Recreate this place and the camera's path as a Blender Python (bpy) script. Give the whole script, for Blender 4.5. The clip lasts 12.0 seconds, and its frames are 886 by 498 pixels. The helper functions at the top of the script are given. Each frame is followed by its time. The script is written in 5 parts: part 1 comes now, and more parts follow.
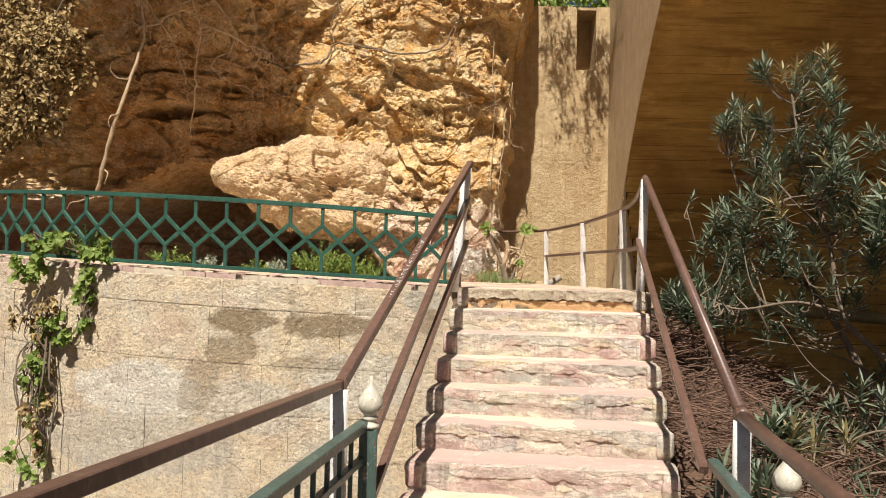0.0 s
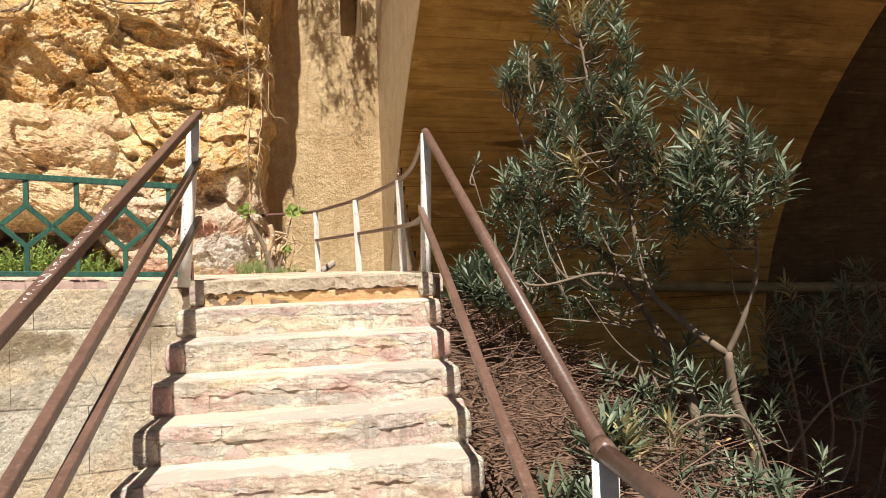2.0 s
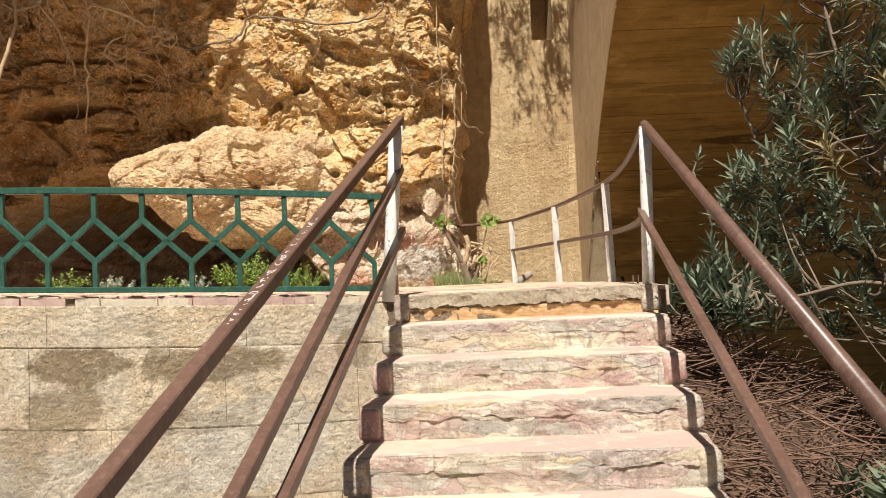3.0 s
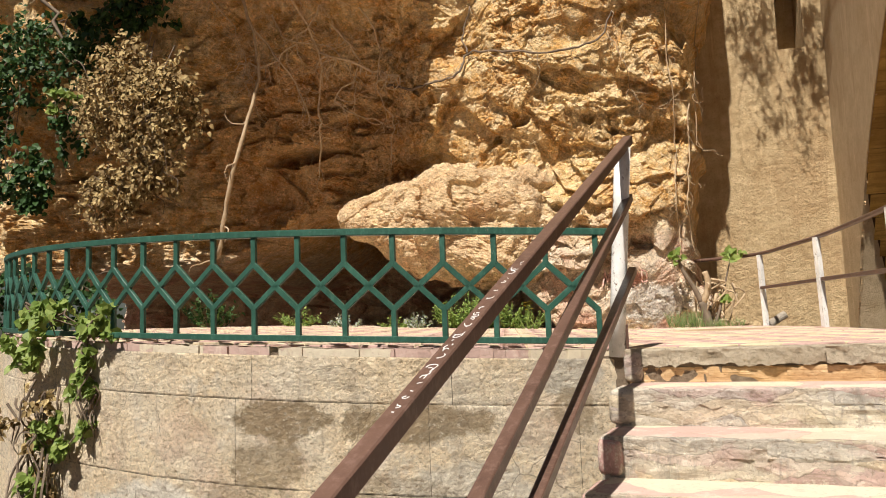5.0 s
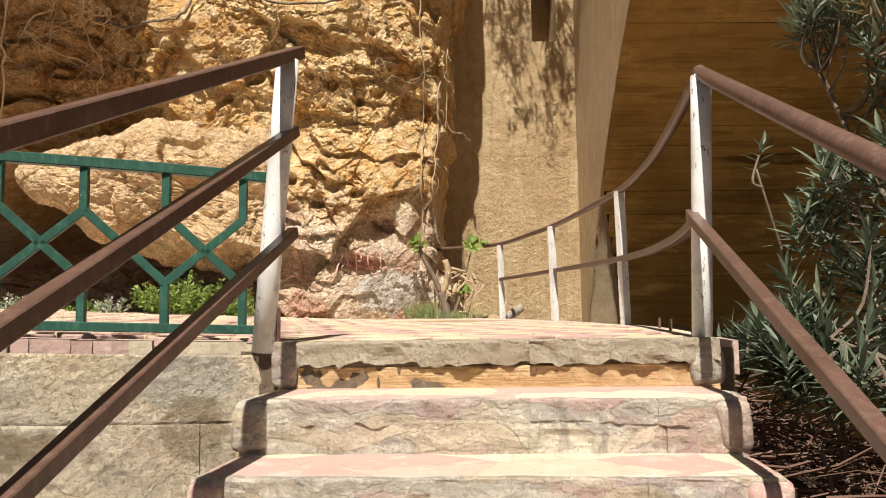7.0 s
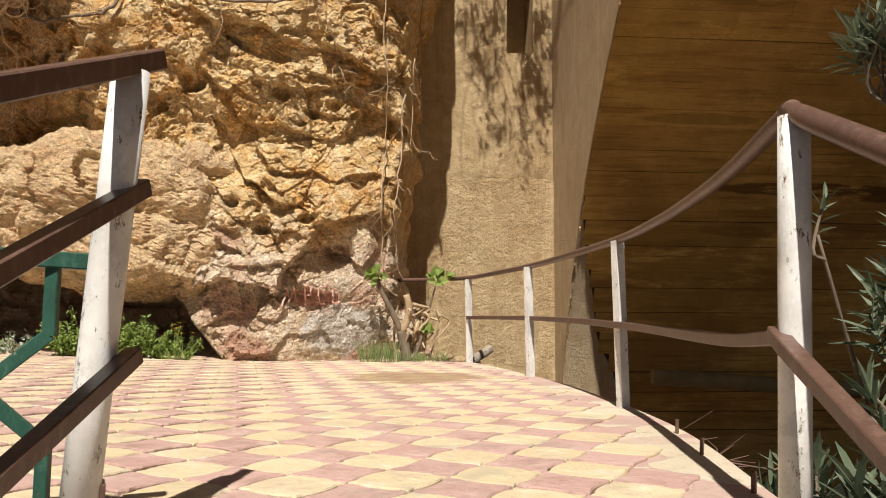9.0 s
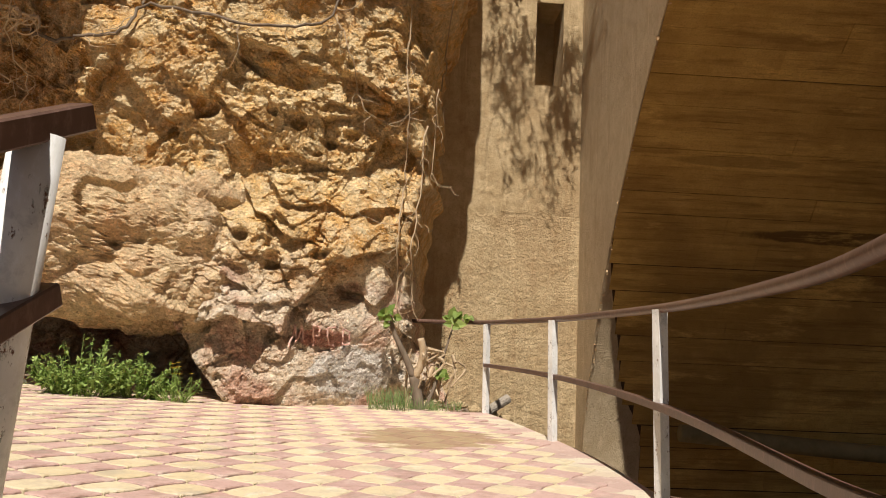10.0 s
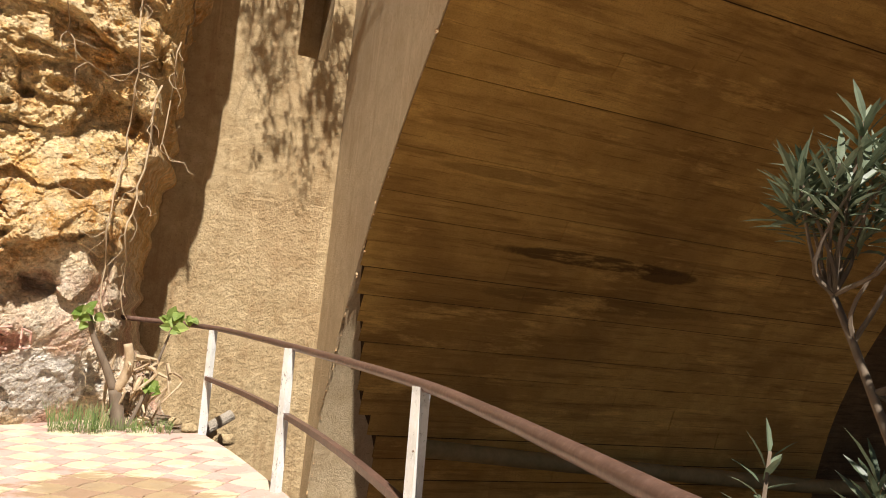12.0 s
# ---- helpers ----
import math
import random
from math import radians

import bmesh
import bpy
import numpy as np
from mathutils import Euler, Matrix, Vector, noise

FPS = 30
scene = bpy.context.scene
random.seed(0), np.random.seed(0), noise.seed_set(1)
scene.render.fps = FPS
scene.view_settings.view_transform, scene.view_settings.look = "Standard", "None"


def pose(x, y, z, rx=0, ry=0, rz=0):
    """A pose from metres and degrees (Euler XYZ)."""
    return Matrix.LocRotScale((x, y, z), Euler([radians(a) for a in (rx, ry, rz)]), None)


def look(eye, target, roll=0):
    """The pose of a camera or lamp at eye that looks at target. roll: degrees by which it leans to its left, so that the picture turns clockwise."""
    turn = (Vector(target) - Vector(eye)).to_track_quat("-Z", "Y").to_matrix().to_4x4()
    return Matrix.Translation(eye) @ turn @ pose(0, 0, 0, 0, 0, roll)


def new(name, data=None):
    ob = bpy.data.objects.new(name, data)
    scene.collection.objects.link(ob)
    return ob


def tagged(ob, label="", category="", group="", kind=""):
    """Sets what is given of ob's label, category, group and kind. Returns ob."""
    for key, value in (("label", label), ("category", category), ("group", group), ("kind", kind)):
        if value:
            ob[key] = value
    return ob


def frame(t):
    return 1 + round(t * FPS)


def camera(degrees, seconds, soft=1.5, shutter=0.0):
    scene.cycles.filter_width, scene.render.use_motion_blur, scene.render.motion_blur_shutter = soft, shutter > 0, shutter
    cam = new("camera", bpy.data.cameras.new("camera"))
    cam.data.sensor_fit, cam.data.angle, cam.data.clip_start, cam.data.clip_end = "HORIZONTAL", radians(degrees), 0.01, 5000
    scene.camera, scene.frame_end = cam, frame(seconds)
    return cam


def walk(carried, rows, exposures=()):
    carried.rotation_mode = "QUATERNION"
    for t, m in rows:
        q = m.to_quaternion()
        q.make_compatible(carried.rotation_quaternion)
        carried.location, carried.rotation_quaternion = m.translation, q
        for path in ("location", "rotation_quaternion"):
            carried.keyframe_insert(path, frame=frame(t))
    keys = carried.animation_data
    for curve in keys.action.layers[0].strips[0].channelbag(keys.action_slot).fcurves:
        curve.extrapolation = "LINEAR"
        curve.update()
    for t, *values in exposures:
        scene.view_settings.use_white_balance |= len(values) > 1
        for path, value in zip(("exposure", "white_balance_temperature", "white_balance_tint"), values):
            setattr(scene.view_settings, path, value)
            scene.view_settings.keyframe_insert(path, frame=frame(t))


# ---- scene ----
cam = camera(61.5, 12.0, soft=1.0)
PATH = [
    (0, (-0.783, -5.945, 0.087), (-0.82, -3.947, 0.16), 1.4),
    (0.5, (-0.691, -5.555, 0.061), (-0.497, -3.565, 0.122), 0.4),
    (1, (-0.644, -5.188, 0.069), (-0.25, -3.228, 0.116), -1.3),
    (1.5, (-0.561, -4.886, 0.038), (-0.058, -2.951, 0.073), -2.1),
    (2, (-0.528, -4.644, 0.051), (0.021, -2.721, 0.091), -1.9),
    (2.5, (-0.564, -4.391, 0.069), (-0.171, -2.431, 0.126), -1.9),
    (3, (-0.598, -4.202, 0.066), (-0.542, -2.205, 0.152), -2.6),
    (3.5, (-0.635, -4.052, 0.102), (-0.855, -2.069, 0.239), -2.2),
    (3.7, (-0.656, -4.005, 0.125), (-0.962, -2.035, 0.284), -2.0),
    (5.3, (-0.585, -3.489, 0.144), (-1.123, -1.574, 0.349), -2.1),
    (5.5, (-0.555, -3.396, 0.123), (-1.053, -1.47, 0.325), -1.8),
    (6, (-0.458, -3.132, 0.105), (-0.803, -1.171, 0.294), -1.7),
    (6.5, (-0.377, -2.823, 0.095), (-0.468, -0.832, 0.264), -1.7),
    (7, (-0.271, -2.499, 0.098), (-0.209, -0.507, 0.262), -0.7),
    (7.2, (-0.221, -2.374, 0.129), (-0.12, -0.385, 0.304), -0.5),
    (8.8, (-0.158, -1.66, 0.403), (0.017, 0.324, 0.586), 0.3),
    (9, (-0.185, -1.551, 0.449), (-0.034, 0.435, 0.635), 0.3),
    (9.5, (-0.177, -1.32, 0.56), (-0.052, 0.665, 0.773), 1.1),
    (10, (-0.161, -1.121, 0.675), (-0.062, 0.861, 0.922), 2.5),
    (10.5, (-0.192, -0.925, 0.768), (-0.099, 1.057, 1.02), 2.3),
    (11, (-0.118, -0.714, 0.837), (0.054, 1.266, 1.06), 3.1),
    (11.5, (-0.022, -0.492, 0.973), (0.412, 1.449, 1.183), 3.9),
    (12, (-0.006, -0.304, 1.105), (0.748, 1.537, 1.31), 5.8),
]
walk(cam, [(t, look(eye, target, roll)) for t, eye, target, roll in PATH],
     exposures=[(0.0, 0.48), (0.5, 0.55), (1.0, 0.60), (2.0, 0.74), (2.5, 0.76), (3.0, 0.55), (3.7, 0.42), (5.5, 0.46), (7.0, 0.48), (9.0, 0.28), (10.5, 0.22), (11.3, 0.28), (12.0, 0.72)])

# ---------------------------------------------------------------- world, sun
SUN_EL, SUN_AZ = 56.0, 9.0     # height of the sun; degrees by which it stands left of straight behind
world = bpy.data.worlds.new("sky")
scene.world = world
world.use_nodes = True
wn = world.node_tree
sky = wn.nodes.new("ShaderNodeTexSky")
sky.sky_type, sky.sun_disc = "NISHITA", False
sky.sun_elevation, sky.sun_rotation = radians(SUN_EL), radians(180 + SUN_AZ)
wn.links.new(sky.outputs[0], wn.nodes["Background"].inputs[0])
wn.nodes["Background"].inputs[1].default_value = 0.020
sun_data = bpy.data.lights.new("sun", "SUN")
sun_data.energy, sun_data.angle, sun_data.color = 5.0, radians(0.6), (1.0, 0.94, 0.875)
sun = new("sun", sun_data)
sun_dir = Vector((math.sin(radians(SUN_AZ)) * math.cos(radians(SUN_EL)), math.cos(radians(SUN_AZ)) * math.cos(radians(SUN_EL)), -math.sin(radians(SUN_EL))))
sun.matrix_world = look((-2, -20, 30), Vector((-2, -20, 30)) + sun_dir)


# ---------------------------------------------------------------- materials
def nodes_of(name, rough=0.8, metal=0.0):
    m = bpy.data.materials.new(name)
    m.use_nodes = True
    t = m.node_tree
    b = t.nodes["Principled BSDF"]
    b.inputs["Roughness"].default_value = rough
    b.inputs["Metallic"].default_value = metal
    b.inputs["Specular IOR Level"].default_value = 0.3
    return m, t, b


def tex_noise(t, scale, detail=6, rough=0.6, stretch=(1, 1, 1), offset=(0, 0, 0)):
    co = t.nodes.new("ShaderNodeNewGeometry")
    mp = t.nodes.new("ShaderNodeMapping")
    mp.inputs["Scale"].default_value, mp.inputs["Location"].default_value = stretch, offset
    n = t.nodes.new("ShaderNodeTexNoise")
    n.inputs["Scale"].default_value, n.inputs["Detail"].default_value, n.inputs["Roughness"].default_value = scale, detail, rough
    t.links.new(co.outputs["Position"], mp.inputs["Vector"])
    t.links.new(mp.outputs[0], n.inputs["Vector"])
    return n.outputs["Fac"]


def tex_cells(t, scale, feature="F1", stretch=(1, 1, 1)):
    co = t.nodes.new("ShaderNodeNewGeometry")
    mp = t.nodes.new("ShaderNodeMapping")
    mp.inputs["Scale"].default_value = stretch
    v = t.nodes.new("ShaderNodeTexVoronoi")
    v.feature = feature
    v.inputs["Scale"].default_value = scale
    t.links.new(co.outputs["Position"], mp.inputs["Vector"])
    t.links.new(mp.outputs[0], v.inputs["Vector"])
    return v.outputs["Distance"]


def cell_tone(t, scale, stretch=(1, 1, 1), warp=0.0, warp_scale=6.0):
    """A random value for each broken piece, and the distance to the piece's edge; warp makes the pieces ragged."""
    co = t.nodes.new("ShaderNodeNewGeometry")
    where = co.outputs["Position"]
    if warp:
        n = t.nodes.new("ShaderNodeTexNoise")
        n.inputs["Scale"].default_value, n.inputs["Detail"].default_value = warp_scale, 5
        v = t.nodes.new("ShaderNodeVectorMath")
        v.operation = "MULTIPLY_ADD"
        v.inputs[1].default_value = (warp, warp, warp)
        t.links.new(where, n.inputs["Vector"])
        t.links.new(n.outputs["Color"], v.inputs[0])
        t.links.new(where, v.inputs[2])
        where = v.outputs[0]
    mp = t.nodes.new("ShaderNodeMapping")
    mp.inputs["Scale"].default_value = stretch
    t.links.new(where, mp.inputs["Vector"])
    out = []
    for feature, socket in (("F1", "Color"), ("DISTANCE_TO_EDGE", "Distance")):
        v = t.nodes.new("ShaderNodeTexVoronoi")
        v.feature = feature
        v.inputs["Scale"].default_value = scale
        t.links.new(mp.outputs[0], v.inputs["Vector"])
        out.append(v.outputs[socket])
    sep = t.nodes.new("ShaderNodeSeparateColor")
    t.links.new(out[0], sep.inputs[0])
    return sep.outputs[0], out[1]


def blotch(t, centre, radii, ragged=1.1, scale=5.0):
    """1 inside a ragged stain round centre, 0 outside."""
    geo, sub, div, far, reach = (t.nodes.new(n) for n in ("ShaderNodeNewGeometry", "ShaderNodeVectorMath", "ShaderNodeVectorMath", "ShaderNodeVectorMath", "ShaderNodeMapRange"))
    sub.operation, div.operation, far.operation = "SUBTRACT", "DIVIDE", "LENGTH"
    sub.inputs[1].default_value, div.inputs[1].default_value = centre, radii
    reach.inputs[1].default_value, reach.inputs[2].default_value = 1.6, 0.4
    t.links.new(geo.outputs["Position"], sub.inputs[0])
    t.links.new(sub.outputs[0], div.inputs[0])
    t.links.new(div.outputs[0], far.inputs[0])
    t.links.new(far.outputs["Value"], reach.inputs[0])
    return ramp(t, wobble(t, reach.outputs[0], tex_noise(t, scale, 7, 0.7), ragged), ((0.42, grey(0)), (0.58, grey(1))))


def ramp(t, fac, stops):
    r = t.nodes.new("ShaderNodeValToRGB")
    e = r.color_ramp.elements
    while len(e) < len(stops):
        e.new(0.5)
    for el, (p, c) in zip(e, stops):
        el.position, el.color = p, (*c, 1) if len(c) == 3 else c
    t.links.new(fac, r.inputs[0])
    return r.outputs[0]


def grey(a):
    return (a, a, a)


def mix(t, fac, a, b, kind="MIX"):
    m = t.nodes.new("ShaderNodeMix")
    m.data_type, m.blend_type = "RGBA", kind
    for socket, value in ((m.inputs[0], fac), (m.inputs[6], a), (m.inputs[7], b)):
        if isinstance(value, (int, float)):
            socket.default_value = value
        elif isinstance(value, tuple):
            socket.default_value = (*value, 1)
        else:
            t.links.new(value, socket)
    return m.outputs[2]


def bump(t, b, *layers):
    last = None
    for fac, strength, distance in layers:
        n = t.nodes.new("ShaderNodeBump")
        n.inputs["Strength"].default_value, n.inputs["Distance"].default_value = strength, distance
        t.links.new(fac, n.inputs["Height"])
        if last:
            t.links.new(last, n.inputs["Normal"])
        last = n.outputs[0]
    t.links.new(last, b.inputs["Normal"])


def base(t, b, colour):
    t.links.new(colour, b.inputs["Base Color"])


def random_of(t, island=False):
    n = t.nodes.new("ShaderNodeNewGeometry" if island else "ShaderNodeObjectInfo")
    return n.outputs["Random Per Island" if island else "Random"]


def height_of(t, low, high):
    """0 at the height low, 1 at high."""
    co = t.nodes.new("ShaderNodeTexCoord")
    sp = t.nodes.new("ShaderNodeSeparateXYZ")
    mr = t.nodes.new("ShaderNodeMapRange")
    mr.inputs[1].default_value, mr.inputs[2].default_value = low, high
    t.links.new(co.outputs["Object"], sp.inputs[0])
    t.links.new(sp.outputs[2], mr.inputs[0])
    return mr.outputs[0]


def wobble(t, a, b, amount):
    """a + (b - 0.5) * amount"""
    m = t.nodes.new("ShaderNodeMath")
    m.operation = "MULTIPLY_ADD"
    m.inputs[1].default_value, m.inputs[2].default_value = amount, -0.5 * amount
    t.links.new(b, m.inputs[0])
    s = t.nodes.new("ShaderNodeMath")
    s.operation = "ADD"
    t.links.new(a, s.inputs[0])
    t.links.new(m.outputs[0], s.inputs[1])
    return s.outputs[0]


def rock_material(name, grey_low, warm=((0.52, 0.24, 0.065), (0.73, 0.395, 0.115), (0.83, 0.54, 0.215), (0.85, 0.63, 0.34)), pale=(0.90, 0.72, 0.43)):
    m, t, b = nodes_of(name, 0.95)
    big, mid, fine = tex_noise(t, 0.9, 5), tex_noise(t, 5, 8, 0.7), tex_noise(t, 42, 6, 0.75)
    c = ramp(t, big, tuple(zip((0.30, 0.44, 0.57, 0.70), warm)))
    c = mix(t, ramp(t, mid, ((0.40, grey(0)), (0.60, grey(0.8)))), c, pale)
    c = mix(t, ramp(t, tex_noise(t, 2.3, 4, 0.6, offset=(4, 1, 2)), ((0.55, grey(0)), (0.66, grey(0.7)))), c, tuple(0.8 * v for v in warm[1]))
    if grey_low:
        low = wobble(t, height_of(t, 2.0, 0.6), big, 1.3)
        c = mix(t, ramp(t, low, ((0.30, grey(0)), (0.70, grey(0.9)))), c, ramp(t, mid, ((0.3, (0.60, 0.45, 0.30)), (0.5, (0.79, 0.64, 0.47)), (0.7, (0.88, 0.78, 0.63)))))
        pink = tex_noise(t, 1.7, 4, 0.6, offset=(1.3, 0, 0.4))
        c = mix(t, ramp(t, mix(t, 1.0, ramp(t, low, ((0.2, grey(0)), (0.6, grey(1)))), pink, "MULTIPLY"), ((0.46, grey(0)), (0.60, grey(0.6)))), c, (0.58, 0.27, 0.19))
        c = mix(t, mix(t, 1.0, blotch(t, (-0.55, 6.0, 0.32), (0.5, 1.0, 0.30), 0.9), grey(0.85), "MULTIPLY"), c, ramp(t, mid, ((0.35, (0.50, 0.45, 0.38)), (0.6, (0.80, 0.75, 0.66)))))
        c = mix(t, mix(t, 1.0, blotch(t, (-0.95, 6.0, 0.66), (0.27, 1.0, 0.09), 0.9, 9.0), grey(0.55), "MULTIPLY"), c, (0.56, 0.17, 0.14))
    if grey_low:
        c = mix(t, mix(t, 1.0, blotch(t, (-5.6, 6.6, 2.4), (1.9, 3.0, 1.7), 1.0, 1.6), grey(0.4), "MULTIPLY"), c, ramp(t, mid, ((0.35, (0.40, 0.15, 0.035)), (0.65, (0.66, 0.30, 0.08)))))
    # broken chips, each with its own tone, and dirt in the cracks between them
    for scale, light, dark, line in ((15, 1.2, 0.86, 0.025), (44, 1.22, 0.82, 0.022)):
        tone, edge = cell_tone(t, scale, (1, 1, 1.25), 0.05, 11.0)
        c = mix(t, 1.0, c, ramp(t, tone, ((0.0, grey(dark)), (0.35, grey(0.95)), (0.7, grey(1.0)), (1.0, grey(light)))), "MULTIPLY")
        c = mix(t, mix(t, 1.0, ramp(t, edge, ((0.0, grey(0.6)), (line, grey(0)))), ramp(t, mid, ((0.40, grey(1)), (0.50, grey(0.0)))), "MULTIPLY"), c, (0.22, 0.105, 0.035))
    c = mix(t, ramp(t, tex_noise(t, 9, 9, 0.8, (1, 1, 1), (2, 8, 4)), ((0.32, grey(0.7)), (0.42, grey(0)))), c, (0.36, 0.18, 0.065))
    c = mix(t, ramp(t, fine, ((0.34, grey(0.8)), (0.44, grey(0)))), c, (0.22, 0.11, 0.04))
    c = mix(t, ramp(t, tex_noise(t, 27, 8, 0.8, offset=(3, 1, 9)), ((0.55, grey(0)), (0.63, grey(0.7)))), c, (0.95, 0.82, 0.58))
    base(t, b, c)
    chips = tex_cells(t, 34)
    bump(t, b, (mid, 0.5, 0.05), (tex_noise(t, 16, 9, 0.8), 0.9, 0.04), (chips, 0.6, 0.022), (fine, 1.0, 0.018))
    return m


def concrete_material(name, dark, light, stain, scale=1.0, boards=None, streak=0.5, pebbles=False, leak=()):
    m, t, b = nodes_of(name, 0.9)
    big, mid, fine = tex_noise(t, 0.8 * scale, 5), tex_noise(t, 6 * scale, 8, 0.7), tex_noise(t, 60, 4, 0.7)
    c = mix(t, ramp(t, mid, ((0.35, grey(0)), (0.65, grey(1)))), dark, light)
    c = mix(t, ramp(t, big, ((0.48, grey(0)), (0.62, grey(streak)))), c, stain)
    if boards:
        grain = tex_noise(t, 3.0, 6, 0.65, boards)
        lines = tex_noise(t, 9.0, 7, 0.7, (boards[0] * 0.5, boards[1], boards[2] * 1.3), (3, 1, 7))
        c = mix(t, ramp(t, grain, ((0.36, grey(0.6)), (0.50, grey(0)))), c, stain)
        c = mix(t, ramp(t, random_of(t), ((0, grey(0)), (1, grey(0.3)))), c, stain)
        if leak:
            # a long reddish leak stain and smaller ones beside it
            for centre, radii, strength in leak:
                c = mix(t, mix(t, 1.0, blotch(t, centre, radii, 0.8, 3.0), grey(strength), "MULTIPLY"), c, tuple(0.45 * v for v in stain))
        c = mix(t, ramp(t, tex_noise(t, 2.2, 6, 0.7, (0.35, 1, 1.6), (2, 5, 1)), ((0.56, grey(0)), (0.68, grey(0.7)))), c, tuple(1.25 * v for v in light))
        c = mix(t, ramp(t, lines, ((0.35, grey(0.6)), (0.43, grey(0)))), c, tuple(0.75 * v for v in stain))
        c = mix(t, ramp(t, lines, ((0.58, grey(0)), (0.68, grey(0.3)))), c, tuple(1.2 * v for v in light))
        bump(t, b, (grain, 0.8, 0.02), (lines, 0.8, 0.012), (mid, 0.6, 0.03), (fine, 0.7, 0.006))
    else:
        bump(t, b, (mid, 0.3, 0.03), (tex_noise(t, 26, 8, 0.8), 1.0, 0.03), (fine, 1.0, 0.008), *([(tex_noise(t, 34, 3, 0.6), 0.8, 0.022)] if pebbles else []))
    if not boards:
        # runs of dirt and lime down the face, pitted grain
        c = mix(t, ramp(t, tex_noise(t, 7, 6, 0.7, (1, 1, 0.08), (4, 0, 2)), ((0.54, grey(0)), (0.66, grey(0.45)))), c, stain)
        c = mix(t, ramp(t, tex_noise(t, 9, 6, 0.7, (1, 1, 0.10), (1, 3, 6)), ((0.56, grey(0)), (0.66, grey(0.4)))), c, tuple(min(0.9, 1.25 * v) for v in light))
        c = mix(t, ramp(t, tex_noise(t, 30, 7, 0.8, offset=(2, 4, 4)), ((0.36, grey(0.7)), (0.44, grey(0)))), c, tuple(0.7 * v for v in stain))
    c = mix(t, ramp(t, fine, ((0.36, grey(0.35)), (0.5, grey(0)))), c, stain)
    base(t, b, c)
    return m


def paint_material(name, colour, under, worn, rough=0.5, rust=(0.16, 0.07, 0.035)):
    m, t, b = nodes_of(name, rough)
    chips, fine = tex_noise(t, 34, 8, 0.78, (1, 1, 0.45)), tex_noise(t, 90, 4)
    c = mix(t, ramp(t, tex_noise(t, 4, 4), ((0.35, grey(0)), (0.65, grey(1)))), colour, tuple(v * 0.72 for v in colour))
    c = mix(t, ramp(t, tex_noise(t, 45, 6, 0.8, (1, 1, 0.4), (5, 2, 1)), ((0.50, grey(0)), (0.64, grey(0.5)))), c, tuple(min(0.95, 1.5 * v + 0.03) for v in colour))
    c = mix(t, ramp(t, tex_noise(t, 11, 7, 0.75, offset=(1, 7, 3)), ((0.54, grey(0)), (0.64, grey(0.5)))), c, tuple(0.55 * v for v in colour))
    mask = ramp(t, chips, ((worn, grey(1)), (worn + 0.02, grey(0))))
    c = mix(t, mask, c, mix(t, ramp(t, fine, ((0.45, grey(0)), (0.55, grey(1)))), under, rust))
    base(t, b, c)
    bump(t, b, (mask, 0.25, 0.003), (fine, 0.2, 0.002))
    return m


def leaf_material(name, dark, light, rough=0.55, back=0.25):
    m, t, b = nodes_of(name, rough)
    c = mix(t, random_of(t, True), dark, light)
    c = mix(t, ramp(t, tex_noise(t, 25, 3), ((0.4, grey(0)), (0.7, grey(0.4)))), c, tuple(v * 0.6 for v in dark))
    base(t, b, c)
    tr = t.nodes.new("ShaderNodeBsdfTranslucent")
    t.links.new(c, tr.inputs[0])
    mx = t.nodes.new("ShaderNodeMixShader")
    mx.inputs[0].default_value = back
    t.links.new(b.outputs[0], mx.inputs[1])
    t.links.new(tr.outputs[0], mx.inputs[2])
    t.links.new(mx.outputs[0], t.nodes["Material Output"].inputs[0])
    return m


def plain_material(name, colour, other, scale=12, rough=0.8, relief=0.01, stretch=(1, 1, 1), vary=True):
    m, t, b = nodes_of(name, rough)
    n, f = tex_noise(t, scale, 6, 0.65, stretch), tex_noise(t, scale * 8, 4)
    c = mix(t, ramp(t, n, ((0.35, grey(0)), (0.65, grey(1)))), colour, other)
    if vary:
        c = mix(t, ramp(t, random_of(t, True), ((0, grey(0)), (1, grey(0.5)))), c, tuple(v * 0.7 for v in other))
    base(t, b, c)
    bump(t, b, (n, 0.5, relief), (f, 0.4, relief * 0.3))
    return m


